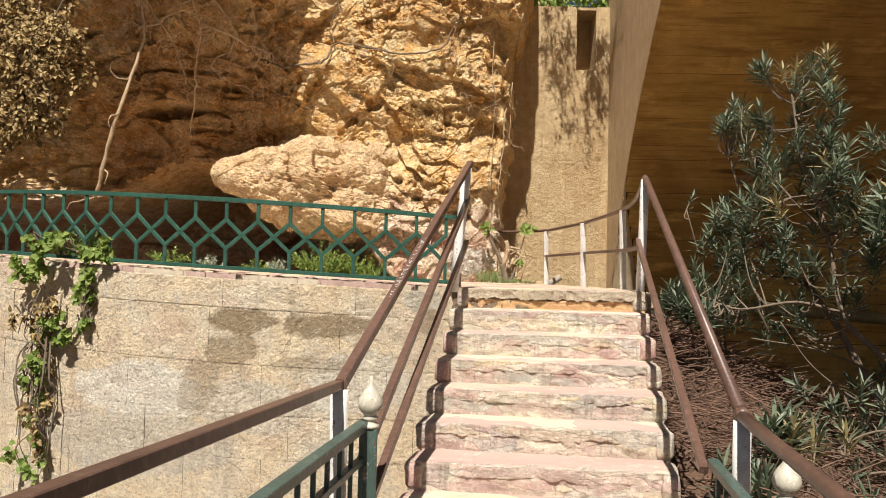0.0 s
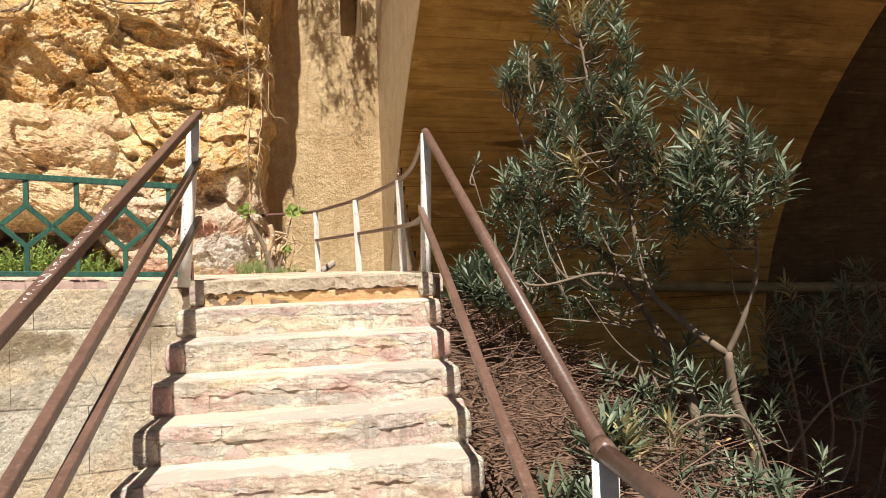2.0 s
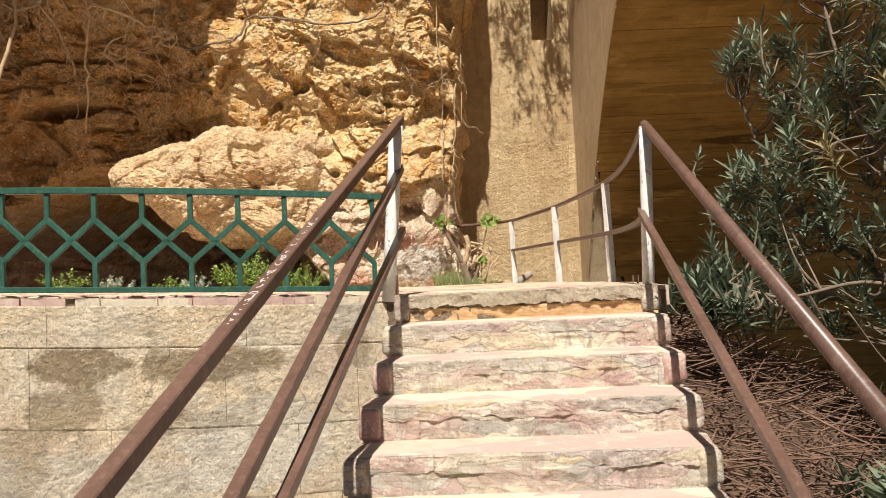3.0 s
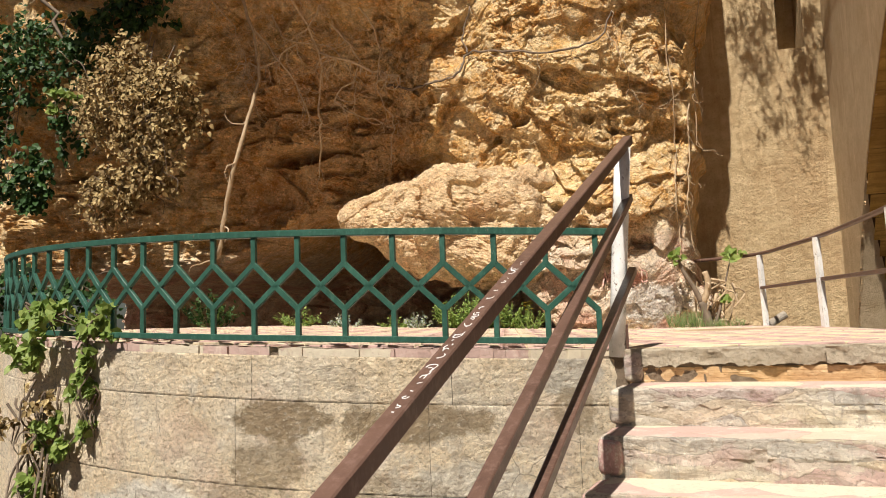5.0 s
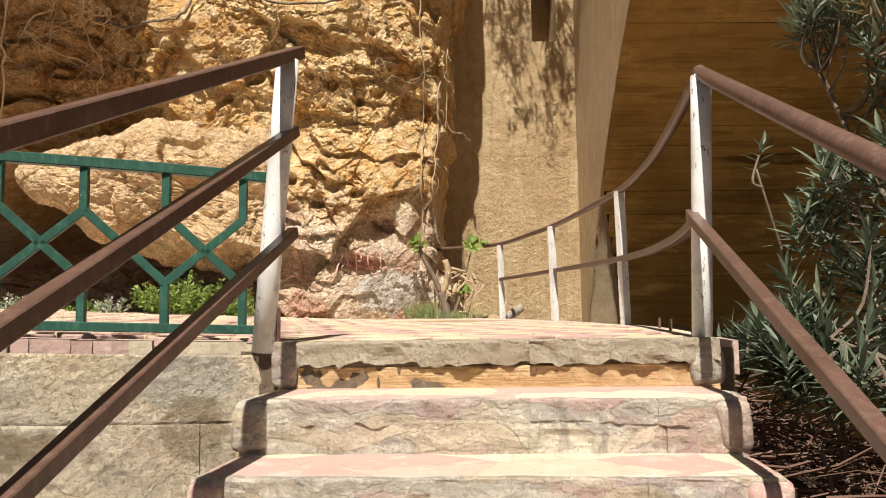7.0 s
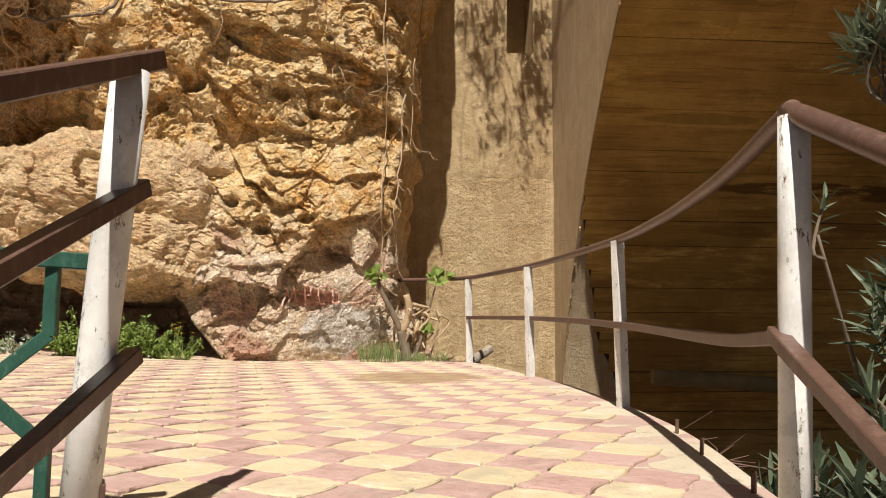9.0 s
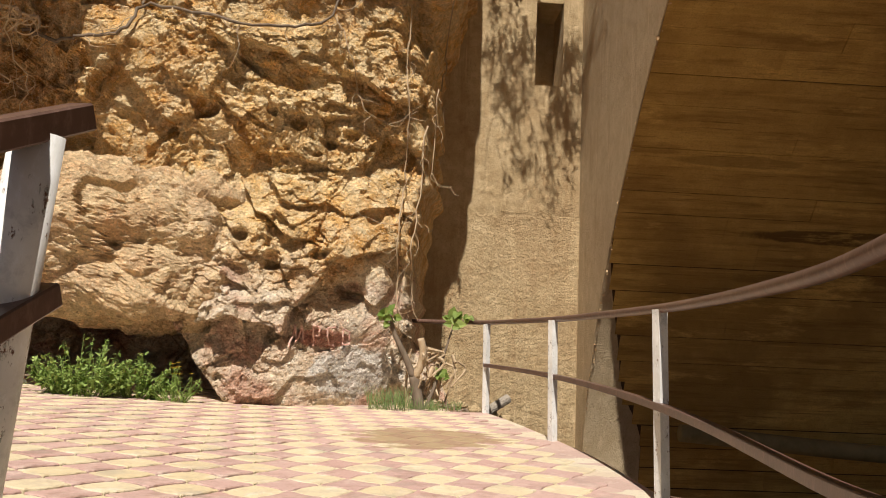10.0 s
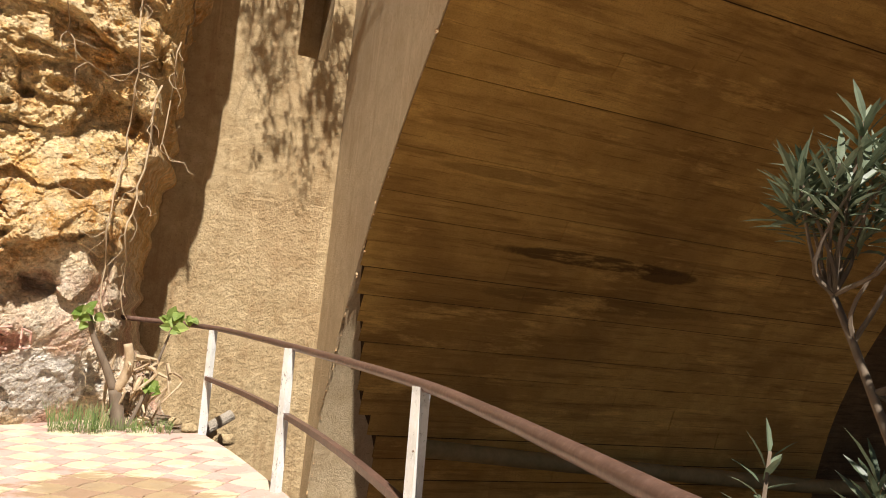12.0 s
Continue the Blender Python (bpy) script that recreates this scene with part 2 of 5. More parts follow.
def stone_material(name, stops, rough=0.85, stain=(0.30, 0.25, 0.20), dust=(0.70, 0.60, 0.46), damp=False):
    """Pieces that differ in colour from one to the next, with their own stains."""
    m, t, b = nodes_of(name, rough)
    c = ramp(t, random_of(t), stops)
    n, f = tex_noise(t, 7, 7, 0.7), tex_noise(t, 45, 5, 0.7)
    c = mix(t, ramp(t, n, ((0.52, grey(0)), (0.66, grey(0.75)))), c, dust)
    c = mix(t, ramp(t, tex_noise(t, 5, 6, 0.7, (1, 1, 0.35), (3, 3, 3)), ((0.50, grey(0)), (0.64, grey(0.8)))), c, stain)
    c = mix(t, ramp(t, tex_noise(t, 3, 4, 0.6, (1, 1, 1), (6, 1, 3)), ((0.56, grey(0)), (0.66, grey(0.45)))), c, tuple(0.5 * v for v in dust))
    c = mix(t, ramp(t, f, ((0.34, grey(0.5)), (0.46, grey(0)))), c, stain)
    if damp:
        # a spill of muddy water near the cliff
        geo, far, reach = t.nodes.new("ShaderNodeNewGeometry"), t.nodes.new("ShaderNodeVectorMath"), t.nodes.new("ShaderNodeMapRange")
        far.operation, far.inputs[1].default_value = "DISTANCE", (0.05, 4.25, 0.0)
        reach.inputs[1].default_value, reach.inputs[2].default_value = 0.85, 0.2
        t.links.new(geo.outputs["Position"], far.inputs[0])
        t.links.new(far.outputs["Value"], reach.inputs[0])
        wet = wobble(t, reach.outputs[0], tex_noise(t, 2.6, 5, 0.65, (1, 2.2, 1), (1, 4, 0)), 1.6)
        c = mix(t, ramp(t, wet, ((0.42, grey(0)), (0.56, grey(0.75)))), c, (0.33, 0.215, 0.11))
    base(t, b, c)
    bump(t, b, (n, 0.8, 0.02), (f, 0.9, 0.008))
    return m


def wall_material(name):
    """Coarse beige render with two dark damp patches, whitewashed and pinkish areas, runs and cracks."""
    m, t, b = nodes_of(name, 0.92)
    mid, grain, fine = tex_noise(t, 7, 9, 0.75), tex_noise(t, 30, 8, 0.8, (1, 1, 1.4)), tex_noise(t, 70, 5, 0.75)
    c = mix(t, ramp(t, mid, ((0.36, grey(0)), (0.64, grey(1)))), (0.82, 0.645, 0.415), (0.95, 0.80, 0.56))
    c = mix(t, ramp(t, tex_noise(t, 1.6, 5, 0.6, offset=(2, 2, 7)), ((0.46, grey(0)), (0.62, grey(0.6)))), c, (0.80, 0.72, 0.57))
    c = mix(t, ramp(t, tex_noise(t, 2.2, 5, 0.6, offset=(9, 2, 1)), ((0.54, grey(0)), (0.66, grey(0.5)))), c, (0.72, 0.52, 0.38))
    c = mix(t, ramp(t, tex_noise(t, 3.1, 6, 0.7, (1, 1, 1), (7, 3, 2)), ((0.57, grey(0)), (0.64, grey(0.5)))), c, (0.64, 0.59, 0.49))
    # whitewash lower down, lime near the stairs
    for centre, radii, colour, strength in (((-3.25, -0.2, -0.85), (0.55, 0.6, 0.22), (0.86, 0.82, 0.71), 0.7), ((-2.3, -0.3, -0.95), (0.5, 0.6, 0.2), (0.70, 0.64, 0.53), 0.6),
                                            ((-1.03, -0.08, -0.10), (0.16, 0.6, 0.09), (0.55, 0.51, 0.42), 0.75), ((-1.5, -0.2, -0.75), (0.4, 0.6, 0.25), (0.82, 0.78, 0.66), 0.6), ((-3.3, -0.2, -1.25), (0.9, 0.6, 0.25), (0.60, 0.55, 0.46), 0.6)):
        c = mix(t, mix(t, 1.0, blotch(t, centre, radii, 1.0, 4.0), grey(strength), "MULTIPLY"), c, colour)
    # damp patches
    for centre, radii, strength in (((-2.42, -0.26, -0.29), (0.27, 0.6, 0.10), 0.85), ((-1.74, -0.22, -0.315), (0.36, 0.6, 0.09), 0.8), ((-2.50, -0.26, -0.51), (0.19, 0.6, 0.12), 0.65),
                                    ((-1.0, -0.06, -0.27), (0.10, 0.6, 0.10), 0.6), ((-2.75, -0.28, -0.80), (0.16, 0.6, 0.2), 0.45), ((-1.9, -0.26, -0.62), (0.3, 0.6, 0.06), 0.4)):
        c = mix(t, mix(t, 1.0, blotch(t, centre, radii, 1.5, 5.5), grey(strength), "MULTIPLY"), c, (0.30, 0.215, 0.115))
    c = mix(t, ramp(t, tex_noise(t, 5, 6, 0.7, (1, 1, 0.18), (1, 6, 0)), ((0.57, grey(0)), (0.68, grey(0.5)))), c, (0.46, 0.37, 0.26))
    # pebble-dash grain: pale tips, dirt between
    tone, edge = cell_tone(t, 46, (1, 1, 1.5), 0.04, 14.0)
    c = mix(t, 1.0, c, ramp(t, tone, ((0.0, grey(0.88)), (1.0, grey(1.14)))), "MULTIPLY")
    c = mix(t, ramp(t, grain, ((0.37, grey(0.75)), (0.45, grey(0)))), c, (0.33, 0.235, 0.13))
    c = mix(t, ramp(t, fine, ((0.36, grey(0.6)), (0.46, grey(0)))), c, (0.36, 0.26, 0.15))
    c = mix(t, ramp(t, grain, ((0.55, grey(0)), (0.63, grey(0.6)))), c, (0.93, 0.84, 0.66))
    # hairline cracks
    _, crack = cell_tone(t, 1.7, (1, 1, 1.3), 0.35, 2.5)
    c = mix(t, mix(t, 1.0, ramp(t, crack, ((0.0, grey(0.7)), (0.006, grey(0)))), ramp(t, tex_noise(t, 2.0, 3, 0.5, offset=(5, 5, 5)), ((0.52, grey(0)), (0.58, grey(1)))), "MULTIPLY"), c, (0.20, 0.14, 0.08))
    base(t, b, c)
    bump(t, b, (mid, 0.4, 0.02), (grain, 1.0, 0.026), (fine, 1.0, 0.008))
    return m


def patched_material(name):
    """Old patched facing: ragged pieces of grey, pinkish and cream cement, cracked apart, with runs and spalls."""
    m, t, b = nodes_of(name, 0.9)
    tone, edge = cell_tone(t, 3.6, (0.75, 0.4, 4.4), 0.20, 4.0)
    small, small_edge = cell_tone(t, 11, (0.6, 0.5, 2.6), 0.09, 9.0)
    c = ramp(t, tone, ((0.0, (0.62, 0.43, 0.37)), (0.18, (0.80, 0.67, 0.50)), (0.36, (0.56, 0.53, 0.46)), (0.52, (0.88, 0.79, 0.61)), (0.68, (0.72, 0.53, 0.46)), (0.84, (0.66, 0.62, 0.54)), (1.0, (0.84, 0.69, 0.45))))
    c = mix(t, ramp(t, random_of(t), ((0, grey(0)), (1, grey(0.25)))), c, (0.52, 0.40, 0.31))
    c = mix(t, 1.0, c, ramp(t, small, ((0.0, grey(0.80)), (0.5, grey(1.0)), (1.0, grey(1.15)))), "MULTIPLY")
    mid, grain, fine = tex_noise(t, 11, 8, 0.75), tex_noise(t, 28, 8, 0.8), tex_noise(t, 60, 5, 0.75)
    c = mix(t, ramp(t, mid, ((0.54, grey(0)), (0.60, grey(0.75)))), c, (0.88, 0.80, 0.64))
    c = mix(t, ramp(t, tex_noise(t, 9, 6, 0.7, (1, 1, 0.2), (1, 6, 0)), ((0.55, grey(0)), (0.64, grey(0.65)))), c, (0.34, 0.30, 0.25))
    c = mix(t, ramp(t, tex_noise(t, 3.4, 5, 0.6, (1, 1, 1.8), (8, 0, 5)), ((0.56, grey(0)), (0.64, grey(0.45)))), c, (0.52, 0.30, 0.27))
    c = mix(t, ramp(t, fine, ((0.34, grey(0.7)), (0.45, grey(0)))), c, (0.36, 0.27, 0.19))
    c = mix(t, ramp(t, grain, ((0.57, grey(0)), (0.64, grey(0.6)))), c, (0.92, 0.85, 0.70))
    gap = ramp(t, edge, ((0.0, grey(1)), (0.016, grey(0))))
    c = mix(t, mix(t, 1.0, gap, ramp(t, tex_noise(t, 3.5, 4, 0.6, (1, 1, 1), (4, 4, 1)), ((0.48, grey(0)), (0.58, grey(0.7)))), "MULTIPLY"), c, (0.24, 0.165, 0.105))
    c = mix(t, ramp(t, tex_noise(t, 24, 7, 0.75, (0.22, 1, 1.6), (2, 2, 5)), ((0.36, grey(0.6)), (0.47, grey(0)))), c, (0.36, 0.27, 0.19))
    c = mix(t, mix(t, 1.0, ramp(t, small_edge, ((0.0, grey(0.6)), (0.025, grey(0)))), ramp(t, grain, ((0.52, grey(0)), (0.60, grey(1)))), "MULTIPLY"), c, (0.24, 0.165, 0.10))
    base(t, b, c)
    bump(t, b, (ramp(t, edge, ((0.0, grey(0)), (0.05, grey(1)))), 0.6, 0.012), (tone, 0.4, 0.012), (mid, 0.6, 0.025), (grain, 0.9, 0.018), (fine, 0.9, 0.008))
    return m


def tread_material(name):
    """Pink wash worn through to cream cement in sharp-edged areas."""
    m, t, b = nodes_of(name, 0.85)
    tone, edge = cell_tone(t, 3.4, (0.75, 1.5, 1.0), 0.22, 4.0)
    mid, fine = tex_noise(t, 9, 8, 0.75), tex_noise(t, 55, 5, 0.75)
    c = ramp(t, tone, ((0.0, (0.52, 0.36, 0.30)), (0.55, (0.58, 0.41, 0.34)), (0.62, (0.64, 0.55, 0.39)), (1.0, (0.68, 0.60, 0.45))))
    c = mix(t, ramp(t, mid, ((0.54, grey(0)), (0.64, grey(0.6)))), c, (0.72, 0.60, 0.48))
    c = mix(t, ramp(t, mid, ((0.36, grey(0.5)), (0.46, grey(0)))), c, (0.50, 0.36, 0.28))
    c = mix(t, ramp(t, fine, ((0.34, grey(0.6)), (0.44, grey(0)))), c, (0.44, 0.32, 0.24))
    c = mix(t, ramp(t, edge, ((0.0, grey(0.55)), (0.012, grey(0)))), c, (0.42, 0.30, 0.22))
    base(t, b, c)
    bump(t, b, (mid, 0.6, 0.015), (fine, 0.9, 0.006))
    return m


ROCK = rock_material("ochre_rock", True)
BOULDER = rock_material("pinkish_rock", False, ((0.60, 0.32, 0.16), (0.72, 0.46, 0.24), (0.79, 0.57, 0.34), (0.76, 0.56, 0.36)), (0.86, 0.65, 0.37))
PIER = concrete_material("rough_render", (0.48, 0.345, 0.18), (0.66, 0.505, 0.29), (0.38, 0.235, 0.11), 1.0, None, 0.35)
PEBBLED = concrete_material("pebbled_render", (0.48, 0.345, 0.18), (0.66, 0.505, 0.29), (0.38, 0.235, 0.11), 1.0, None, 0.35, True)
PIER_EDGE = concrete_material("smooth_concrete", (0.54, 0.405, 0.235), (0.66, 0.52, 0.325), (0.42, 0.28, 0.15), 0.7, None, 0.3)
JOINT = plain_material("dark_joint", (0.05, 0.028, 0.012), (0.09, 0.05, 0.02), 9, 0.95, 0.004, vary=False)
SOFFIT = concrete_material("board_marked_concrete", (0.56, 0.34, 0.085), (0.70, 0.44, 0.125), (0.235, 0.122, 0.03), 0.5, (0.22, 1.0, 3.0), 0.6, False, (((4.9, 6.95, 2.02), (1.25, 0.6, 0.07), 0.85), ((5.9, 6.95, 1.97), (0.5, 0.6, 0.09), 0.8), ((3.3, 6.4, 2.7), (0.7, 0.6, 0.05), 0.4), ((5.2, 7.3, 1.55), (1.6, 0.6, 0.10), 0.4)))
# lined masonry of the far arch; the deep shade there is mixed into its colour
MASONRY = concrete_material("shade_dark_masonry", (0.17, 0.105, 0.045), (0.25, 0.155, 0.07), (0.06, 0.034, 0.015), 0.7, (0.3, 1.0, 6.0), 0.6)
WALL = wall_material("stained_wall_render")
MORTAR = concrete_material("mortar", (0.40, 0.32, 0.22), (0.58, 0.48, 0.34), (0.30, 0.23, 0.15), 2.0)
BEDDING = concrete_material("paver_bedding", (0.26, 0.19, 0.125), (0.38, 0.29, 0.19), (0.18, 0.13, 0.085), 2.0)
DECK = concrete_material("deck_concrete", (0.42, 0.36, 0.28), (0.52, 0.45, 0.36), (0.30, 0.25, 0.19), 1.0)
RAIL = paint_material("brown_rail_paint", (0.145, 0.083, 0.060), (0.34, 0.28, 0.25), 0.31, 0.34)
POST = paint_material("peeling_white_paint", (0.90, 0.88, 0.81), (0.45, 0.46, 0.40), 0.385, 0.5)
PARAPET = paint_material("dull_green_paint", (0.075, 0.115, 0.095), (0.30, 0.33, 0.30), 0.40, 0.38)
GREEN = paint_material("green_fence_paint", (0.034, 0.105, 0.072), (0.30, 0.36, 0.30), 0.33, 0.42)
SILVER = paint_material("cream_knob_paint", (0.62, 0.57, 0.45), (0.40, 0.34, 0.25), 0.36, 0.4)
LEAF = leaf_material("oleander_leaf", (0.085, 0.115, 0.068), (0.235, 0.275, 0.175), 0.42, 0.22)
LEAF_DRY = leaf_material("yellowed_leaf", (0.30, 0.24, 0.10), (0.50, 0.42, 0.22), 0.6)
IVY = leaf_material("ivy_leaf", (0.02, 0.055, 0.015), (0.075, 0.15, 0.035), 0.5, 0.2)
VINE_LEAF = leaf_material("bright_vine_leaf", (0.17, 0.26, 0.05), (0.38, 0.46, 0.13), 0.5, 0.35)
DEAD_LEAF = leaf_material("dead_leaf", (0.15, 0.09, 0.032), (0.66, 0.50, 0.23), 0.8, 0.2)
WEED = leaf_material("weed_leaf", (0.17, 0.26, 0.05), (0.42, 0.54, 0.16), 0.6, 0.3)
GRASS = leaf_material("grass_blade", (0.09, 0.14, 0.035), (0.22, 0.29, 0.09), 0.6, 0.3)
PETAL = leaf_material("yellow_petal", (0.75, 0.50, 0.02), (0.85, 0.62, 0.05), 0.6, 0.3)
WHITE_LEAF = leaf_material("pale_downy_leaf", (0.30, 0.34, 0.26), (0.52, 0.55, 0.46), 0.8, 0.2)
BARK = plain_material("grey_bark", (0.27, 0.21, 0.15), (0.15, 0.11, 0.075), 18, 0.9, 0.006, (1, 1, 0.3))
ROOT = plain_material("pale_root", (0.60, 0.47, 0.31), (0.40, 0.28, 0.16), 20, 0.9, 0.004)
BARE_ROOT = plain_material("bleached_root", (0.88, 0.72, 0.50), (0.62, 0.44, 0.25), 20, 0.9, 0.004)
TWIG = plain_material("dead_twig", (0.24, 0.145, 0.098), (0.13, 0.075, 0.05), 20, 0.9, 0.003)
SOIL = plain_material("dry_soil", (0.14, 0.085, 0.052), (0.08, 0.048, 0.03), 6, 0.95, 0.05, vary=False)
PIPE = plain_material("old_pipe", (0.30, 0.23, 0.11), (0.20, 0.16, 0.07), 5, 0.7, 0.004, vary=False)
INK_WHITE = plain_material("white_marker", (0.78, 0.76, 0.72), (0.66, 0.64, 0.60), 40, 0.7, 0.001, vary=False)
INK_RED = plain_material("faded_red_spray", (0.60, 0.32, 0.26), (0.68, 0.48, 0.38), 30, 0.9, 0.003, vary=False)
PINK = stone_material("pink_paver", ((0.0, (0.53, 0.335, 0.28)), (0.5, (0.59, 0.395, 0.335)), (1.0, (0.53, 0.35, 0.30))), 0.8, (0.40, 0.255, 0.20), (0.66, 0.51, 0.42), True)
YELLOW = stone_material("yellow_paver", ((0.0, (0.68, 0.55, 0.33)), (0.5, (0.71, 0.60, 0.39)), (1.0, (0.66, 0.53, 0.32))), 0.8, (0.56, 0.45, 0.31), (0.78, 0.70, 0.55), True)
RISER = patched_material("patched_riser")
LIP = concrete_material("grey_lip", (0.58, 0.48, 0.34), (0.70, 0.60, 0.45), (0.44, 0.35, 0.24), 2.0)
TREAD = tread_material("pink_washed_tread")
ORANGE_STONE = concrete_material("orange_mortar_band", (0.66, 0.44, 0.22), (0.78, 0.58, 0.34), (0.46, 0.26, 0.11), 2.0, (0.25, 1.0, 6.0))
RED_PAINT = paint_material("worn_red_paint", (0.52, 0.32, 0.27), (0.60, 0.47, 0.38), 0.47, 0.8, (0.45, 0.33, 0.26))


# ---------------------------------------------------------------- mesh helpers
def mesh_of(name, verts, faces, material, smooth=False):
    me = bpy.data.meshes.new(name)
    me.from_pydata([tuple(v) for v in verts], [], faces)
    me.materials.append(material)
    if smooth:
        me.polygons.foreach_set("use_smooth", [True] * len(me.polygons))
    me.update()
    return me


def part(name, data, material, parent=None, label="", smooth=False):
    """Links a bmesh, or a pair of vertices and faces, as one mesh object."""
    if isinstance(data, bmesh.types.BMesh):
        bmesh.ops.recalc_face_normals(data, faces=data.faces)
        me = bpy.data.meshes.new(name)
        data.to_mesh(me)
        data.free()
        me.materials.append(material)
        if smooth:
            me.polygons.foreach_set("use_smooth", [True] * len(me.polygons))
    else:
        me = mesh_of(name, *data, material, smooth)
    ob = new(name, me)
    ob.parent = parent
    if label:
        ob["label"] = label
    return ob


def empty(name, label, category, group="", kind="", at=(0, 0, 0)):
    ob = new(name)
    ob.location = at
    ob.empty_display_size = 0.1
    return tagged(ob, label, category, group, kind)


def box(x0, x1, y0, y1, z0, z1, bevel=0.0, m=None):
    bm = bmesh.new()
    bmesh.ops.create_cube(bm, size=1)
    for v in bm.verts:
        v.co = Vector((x0 + (v.co.x + 0.5) * (x1 - x0), y0 + (v.co.y + 0.5) * (y1 - y0), z0 + (v.co.z + 0.5) * (z1 - z0)))
    if bevel:
        bmesh.ops.bevel(bm, geom=bm.edges[:], offset=bevel, segments=2, affect="EDGES", profile=0.5)
    if m:
        bm.transform(m)
    return bm


def sweep(points, sides=8, radius=0.02, flat=None, twist=0.0, ends=True):
    """A tube along points: radius is a number or a list; flat = (width, height) gives a rectangular bar instead."""
    pts = [Vector(p) for p in points]
    n = len(pts)
    if flat:
        w, h = flat[0] / 2, flat[1] / 2
        c = min(w, h) * 0.16
        ring = [(w, h - c), (w - c, h), (c - w, h), (-w, h - c), (-w, c - h), (c - w, -h), (w - c, -h), (w, c - h)]
        if twist:
            ca, sa = math.cos(twist), math.sin(twist)
            ring = [(a * ca - b * sa, a * sa + b * ca) for a, b in ring]
    else:
        ring = [(math.cos(2 * math.pi * i / sides), math.sin(2 * math.pi * i / sides)) for i in range(sides)]
    k = len(ring)
    verts, faces = [], []
    side = None
    for i, p in enumerate(pts):
        d = (pts[min(i + 1, n - 1)] - pts[max(i - 1, 0)]).normalized()
        ref = Vector((0, 0, 1)) if abs(d.z) < 0.95 else Vector((0, 1, 0))
        s = d.cross(ref).normalized()
        if side is not None and not flat and s.dot(side) < 0.2:
            s = (side - d * side.dot(d)).normalized()
        side = s
        u = s.cross(d).normalized()
        r = 1.0 if flat else (radius[i] if isinstance(radius, (list, tuple)) else radius)
        verts += [p + s * a * r + u * b * r for a, b in ring]
    for i in range(n - 1):
        for j in range(k):
            faces.append((i * k + j, i * k + (j + 1) % k, (i + 1) * k + (j + 1) % k, (i + 1) * k + j))
    if ends:
        faces.append(tuple(reversed(range(k))))
        faces.append(tuple(range((n - 1) * k, n * k)))
    return verts, faces


def joined(pieces):
    verts, faces = [], []
    for v, f in pieces:
        o = len(verts)
        verts += v
        faces += [tuple(i + o for i in q) for q in f]
    return verts, faces


def spline(points, steps=6):
    """A smooth line through the points."""
    p = [Vector(q) for q in points]
    p = [p[0] * 2 - p[1], *p, p[-1] * 2 - p[-2]]
    out = []
    for i in range(1, len(p) - 2):
        for s in range(steps):
            u = s / steps
            out.append(0.5 * (2 * p[i] + (p[i + 1] - p[i - 1]) * u + (2 * p[i - 1] - 5 * p[i] + 4 * p[i + 1] - p[i + 2]) * u * u
                              + (3 * p[i] - p[i - 1] - 3 * p[i + 1] + p[i + 2]) * u ** 3))
    return out + [p[-2]]


def leaf_shape(p, d, up, length, width, fold=0.25, droop=0.15, kind="lance"):
    """One leaf from p along d, folded along its rib."""
    d = d.normalized()
    s = d.cross(up)
    s = s.normalized() if s.length > 1e-4 else Vector((1, 0, 0))
    n = s.cross(d)
    if kind == "lance":
        prof = ((0.0, 0.1), (0.35, 0.5), (0.7, 0.4), (1.0, 0.02))
    else:
        prof = ((0.0, 0.25), (0.25, 0.55), (0.6, 0.45), (1.0, 0.03))
    verts, faces = [], []
    for a, w in prof:
        c = p + d * length * a - n * (droop * length * a * a)
        verts += [c + s * w * width + n * fold * w * width, c, c - s * w * width + n * fold * w * width]
    for i in range(3):
        o = i * 3
        faces += [(o, o + 1, o + 4, o + 3), (o + 1, o + 2, o + 5, o + 4)]
    return verts, faces


def unit(rng):
    while True:
        v = Vector((rng.uniform(-1, 1), rng.uniform(-1, 1), rng.uniform(-1, 1)))
        if 0.05 < v.length < 1:
            return v.normalized()


def smooth01(a, b, x):
    u = min(1.0, max(0.0, (x - a) / (b - a)))
    return u * u * (3 - 2 * u)


# ---------------------------------------------------------------- plan
RISE, GOING, STEPS = 0.157, 0.30, 9
FLOOR_LOW = -RISE * STEPS                   # the bridge deck at the foot of the stairs
ARC_X, ARC_Y, ARC_R = -2.39, 4.106, 4.333      # the landing's rounded front, left of the stairs


def arc(a, r=ARC_R, z=0.0):
    """A point on the rounded front, a degrees from its foremost point."""
    return Vector((ARC_X + r * math.sin(radians(a)), ARC_Y - r * math.cos(radians(a)), z))


def step_front(k):
    return -0.035 - GOING * k


def stair_left(y):
    return -0.76


def stair_right(y):
    return 0.70


def skew(v):
    """The stairs run a little askew to the landing's front."""
    x, y, z = v
    return Vector((x + 0.145 * y, y - 0.085 * x, z))


def lift(v):
    """The landing and its wall rise slightly towards the left."""
    return Vector((v[0], v[1], v[2] + 0.042 * max(0.0, -0.8 - v[0])))


RIGHT_EDGE = spline([(0.75, -0.08, 0), (0.83, 0.4, 0), (0.97, 1.07, 0), (1.05, 1.6, 0), (1.09, 2.26, 0), (1.09, 3.5, 0), (1.02, 4.3, 0), (0.86, 5.6, 0), (0.70, 6.45, 0)], 4)
OUTLINE = [(p.x, p.y) for p in RIGHT_EDGE] + [(0.5, 7.6), (-7.6, 7.6)] + [(arc(a).x, arc(a).y) for a in range(-72, 24, 4)] + [(-0.74, 0.03)]


